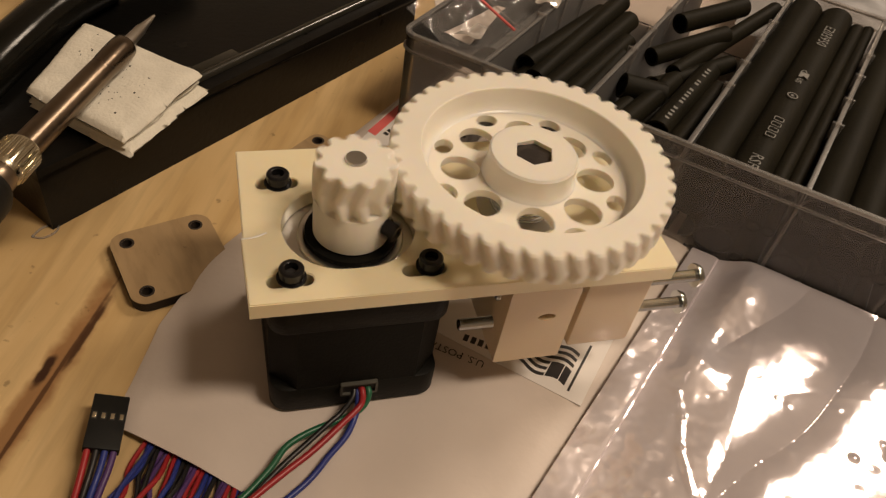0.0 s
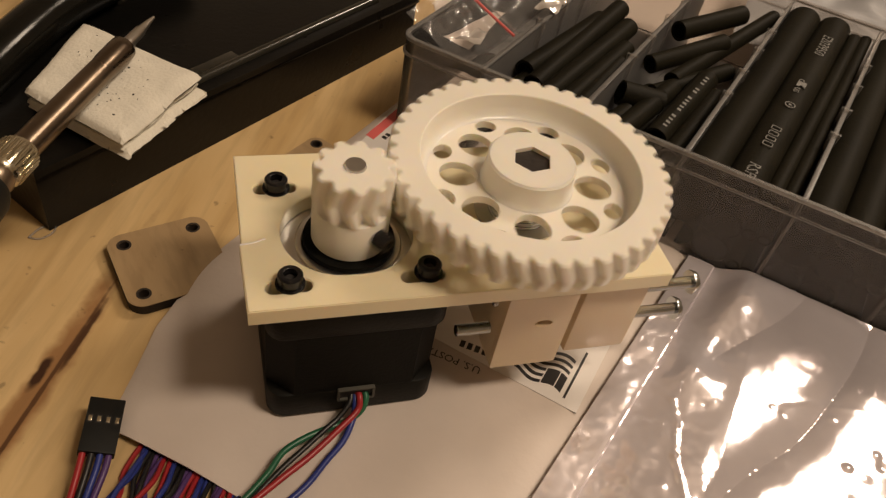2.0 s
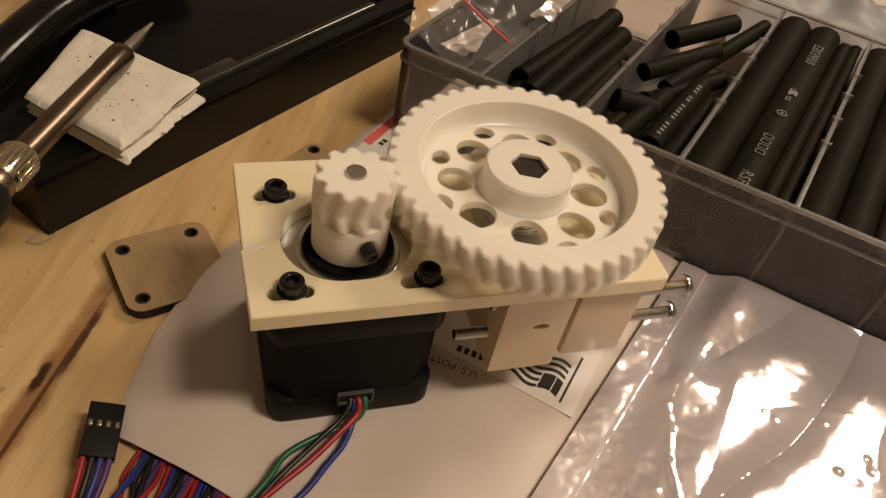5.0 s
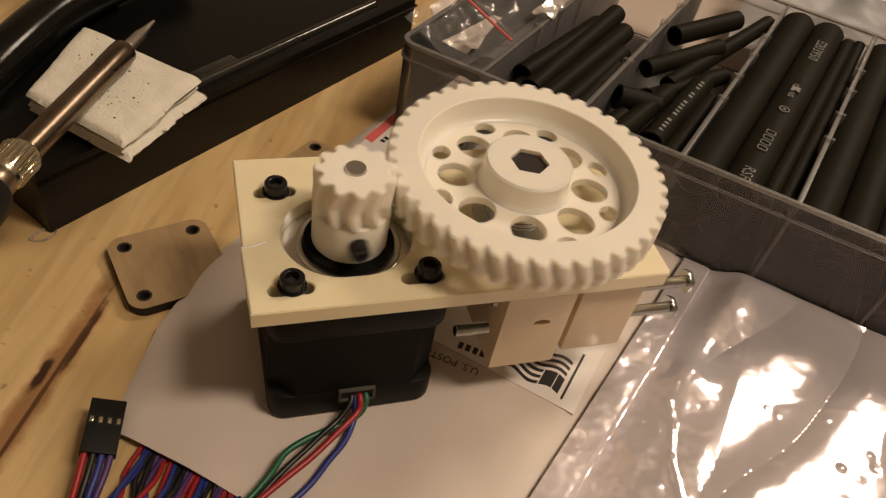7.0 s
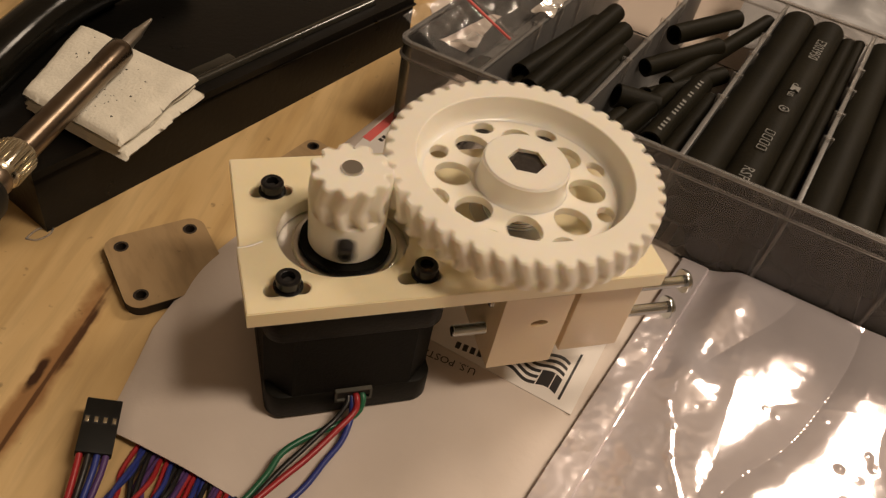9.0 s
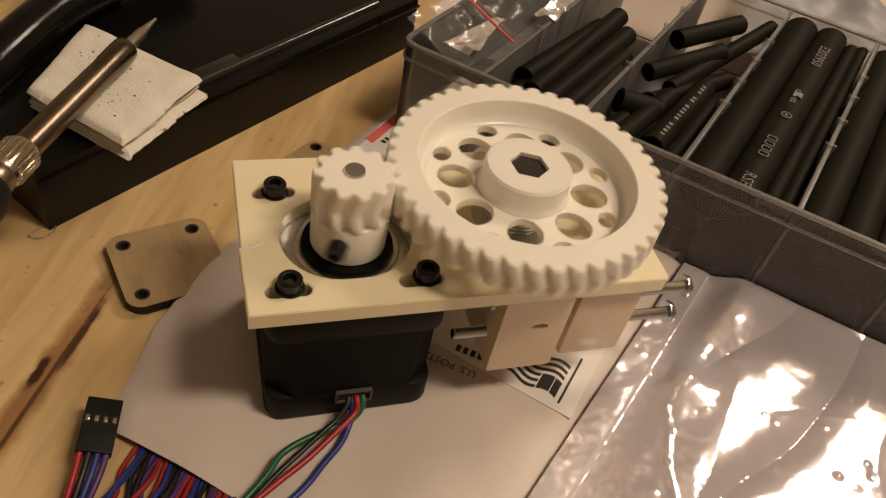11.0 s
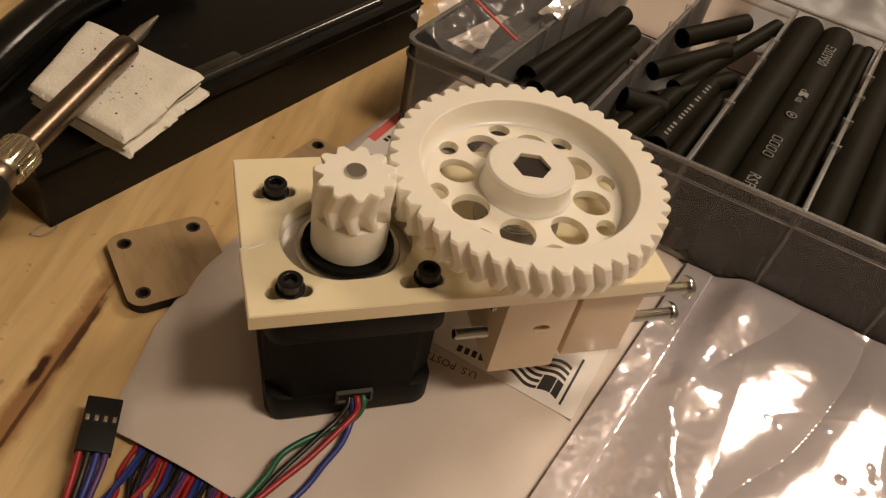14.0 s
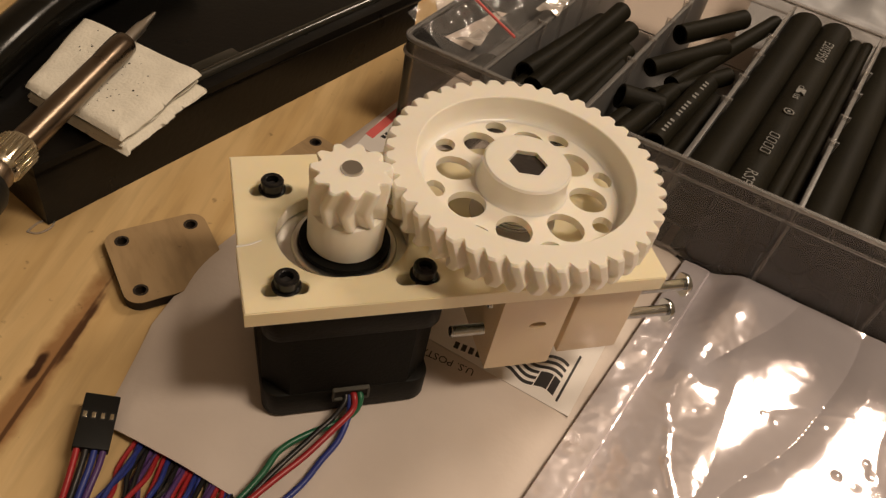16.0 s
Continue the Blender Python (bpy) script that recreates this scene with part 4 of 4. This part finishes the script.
def bag_place(i, j):
    y = -200 + 199.4 * j
    x0 = 115.5 + 13 * (y + 1.5) / 110
    x = x0 + 150 * i
    d = x - x0
    rise = step(8, 20, d)
    crest = step(128, 140, x + 0.2 * (y + 54))
    h = crest * bag_swell(x, y) + 0.13 * min(0.0, x - 142)
    # it climbs towards the tray wall, less so at the far corner
    climb = 0.17 * step(172, 152, x)
    h += climb * (max(y, -34) + 34) ** 2 / 48 * 0.62
    h += 3.5 * math.exp(-((x - 136.0 - 0.25 * (y + 12)) ** 2) / 60 - ((y + 11) ** 2) / 150)
    h += 2.4 * math.exp(-((x - 126.5) ** 2) / 70 - ((y + 50) ** 2) / 70)
    h += 0.9 * ripple(x, y, 40, 5.3) + 0.12 * ripple(x, y, 14, 7.7)
    h += (0.42 * ripple(x, y, 6.0, 4.4) + 0.17 * ripple(x, y, 2.6, 2.4)) * (0.2 + 0.8 * step(36, 10, d) + 0.4 * step(-70, -95, y))
    for px, py, pr, ph in POCKS:
        q = ((x - px) ** 2 + (y - py) ** 2) / (pr * pr)
        if q < 5:
            h += ph * math.exp(-q)
    for fx, fy, fa, fl, fh in FOLDS:
        c, n_ = math.cos(fa), math.sin(fa)
        a_, b_ = (x - fx) * c + (y - fy) * n_, -(x - fx) * n_ + (y - fy) * c + 0.012 * ((x - fx) * c + (y - fy) * n_) ** 2
        if abs(a_) < fl and abs(b_) < 5:
            h += fh * math.exp(-(b_ / 1.1) ** 2) * (1 - (a_ / fl) ** 2)
    for (ax, ay), (bx_, by_) in zip(CREASE, CREASE[1:]):
        l2 = (bx_ - ax) ** 2 + (by_ - ay) ** 2
        w = min(1.0, max(0.0, ((x - ax) * (bx_ - ax) + (y - ay) * (by_ - ay)) / l2))
        q = (x - ax - w * (bx_ - ax)) ** 2 + (y - ay - w * (by_ - ay)) ** 2
        if q < 9:
            h += 0.35 * math.exp(-q / 0.9)
    near = 1 - math.exp(y / 4.0)
    z = TABLE + 1.2 + rise * (4.4 + h * near)
    z += (1 - rise) * 0.3 * ripple(x, y, 3, 9)
    z += 1.2 * math.exp(y / 4.0)
    z = max(z, TABLE + 0.4)
    if d < 9:
        z = max(z, TABLE + 2.9)
    return (x, y, z)


bag = part("silver_bag", grid(340, 320, bag_place, 0.15), SILVER, sharp=17)
bag.matrix_basis = BAG
seam = part("seam", grid(14, 260, lambda i, j: (115.7 + 13 * (-200 + 199 * j + 1.5) / 110 + 7.6 * i, -200 + 199 * j, TABLE + 3.4 + 0.12 * ripple(i * 8, j * 229, 2.6, 2) + 0.5 * ripple(i * 8, j * 229, 11, 6)), 0.12), SILVER, bag, "crinkled silver seam")
tagged(bag, "wrinkled shiny silver plastic bag on the bench", "plastic bag")

# white sheet and clear bag behind the tray
sheet_ob = part("paper_sheet", grid(20, 40, lambda i, j: (3 - 34 * min(1, max(0, (290 * j - 45) / 40)) + 330 * i, 8 + 290 * j, -0.08 + 0.05 * ripple(i * 300, j * 160, 60)), 0.2), PAPER)
sheet_ob.matrix_basis = TR
tagged(sheet_ob, "white paper sheet under the tray", "paper")
far_bag = part("clear_bag", grid(70, 40, lambda i, j: (96 + 170 * i, 142 + 84 * j, 16 + 12 * j + 9 * ripple(i * 170, j * 80, 26, 5) + 2.5 * ripple(i * 110, j * 80, 7, 2))), GREY_FILM)
far_bag.matrix_basis = TR
tagged(far_bag, "crumpled clear plastic bag behind the tray", "plastic bag")

# ---- connector and loose wires ----
con = thing("wire_connector", "black four-way crimp connector lying on its wires on the bench", "connector", pose(-0.0593, -0.0190, 0.0036, 0, 14, -9.0))
part("housing", box(-4.0, 4.0, -7.2, 7.2, -1.3, 1.3, 0.3), HOUSING, con)
for k in range(4):
    x = -3.0 + k * 2.0
    part("window", box(x - 0.62, x + 0.62, 0.3, 2.4, 1.1, 1.33, 0), DARK_HOLE, con)
    part("crimp_contact", box(x - 0.42, x + 0.42, 0.6, 2.1, 1.2, 1.42, 0.1), BRASS, con, "brass crimp contact")
for k, colour in enumerate(("red", "black", "blue", "violet")):
    x = -2.9 + k * 1.9
    part("lead", tube([(x, -6.8, 0), (x * 0.95 - 0.2, -11, -0.8), (x * 0.8 - 1, -18, -2.2), (x * 0.7 - 2.5, -32, -3.4), (x * 0.7 - 5, -60, -4)], 0.78, 10), WIRE[colour], con, colour + " insulated lead")
bundle = thing("wire_bundle", "tangled bundle of red, blue and black wires under the envelope edge", "wires")
for k in range(28):
    colour = ("red", "black", "violet", "blue", "black", "red", "blue", "violet")[(k * 3) % 8]
    sx, sy = -53.0 + 0.83 * k + rs.uniform(-0.5, 0.5), -23.6 - 0.63 * k
    ex = sx - 9 + rs.uniform(-6, 5)
    z = -1.8 + (k * 7 % 5) * 0.6
    pts = [(sx + 5, sy + 6, -1.8), (sx + 1.5, sy + 1.5, -1.75), (sx - 1.5 + rs.uniform(-1, 1), sy - 5, z), ((sx + ex) / 2 + rs.uniform(-1.5, 1.5), sy - 11, z + 0.3), (ex, sy - 20, z), (ex - 8, sy - 45, -1.2)]
    part("wire", tube(pts, 0.62, 9), WIRE[colour], bundle, colour + " wire")
loop = part("plastic_loop", tube([(-82, 52.0, TABLE + 0.3), (-79, 55.5, TABLE + 0.5), (-75.2, 56.0, TABLE + 0.4), (-75.8, 53.2, TABLE + 0.3), (-79, 51.2, TABLE + 0.3), (-82, 52.2, TABLE + 0.3)], 0.28, 8), FILM)
tagged(loop, "thin clear plastic loop on the bench", "plastic scrap")

# ---- what moves ----
STOP, RATE, FRONT, RATIO = 13.57, 353.4, 1.9, 11 / 43
PIN0, GEAR_END = 268.0, -4.0


def pinion_turn(t):
    return PIN0 + RATE * (min(t, STOP) - FRONT)


def motions():
    times = [k * 0.1 for k in range(136)] + [STOP, 13.7, 14.5, 16.0]
    walk(pinion, [(t, pose(0, 0, 0, 0, 0, pinion_turn(t))) for t in times])
    walk(gear, [(t, pose(GX * MM, GY * MM, 0, 0, 0, GEAR_END - (pinion_turn(t) - pinion_turn(STOP)) * RATIO)) for t in times])
    creep = [(0.0, -1.38), (0.7, -1.08), (1.5, -0.95), (2.1, -0.8), (2.6, -0.52), (4.0, -0.48), (6.5, -0.12), (9.0, -0.08), (11.5, 0.04), (13.5, 0.1), (16.0, 0.05)]
    walk(drive, [(t, pose(0, 0, 0, 0, 0, a)) for t, a in creep])


motions()
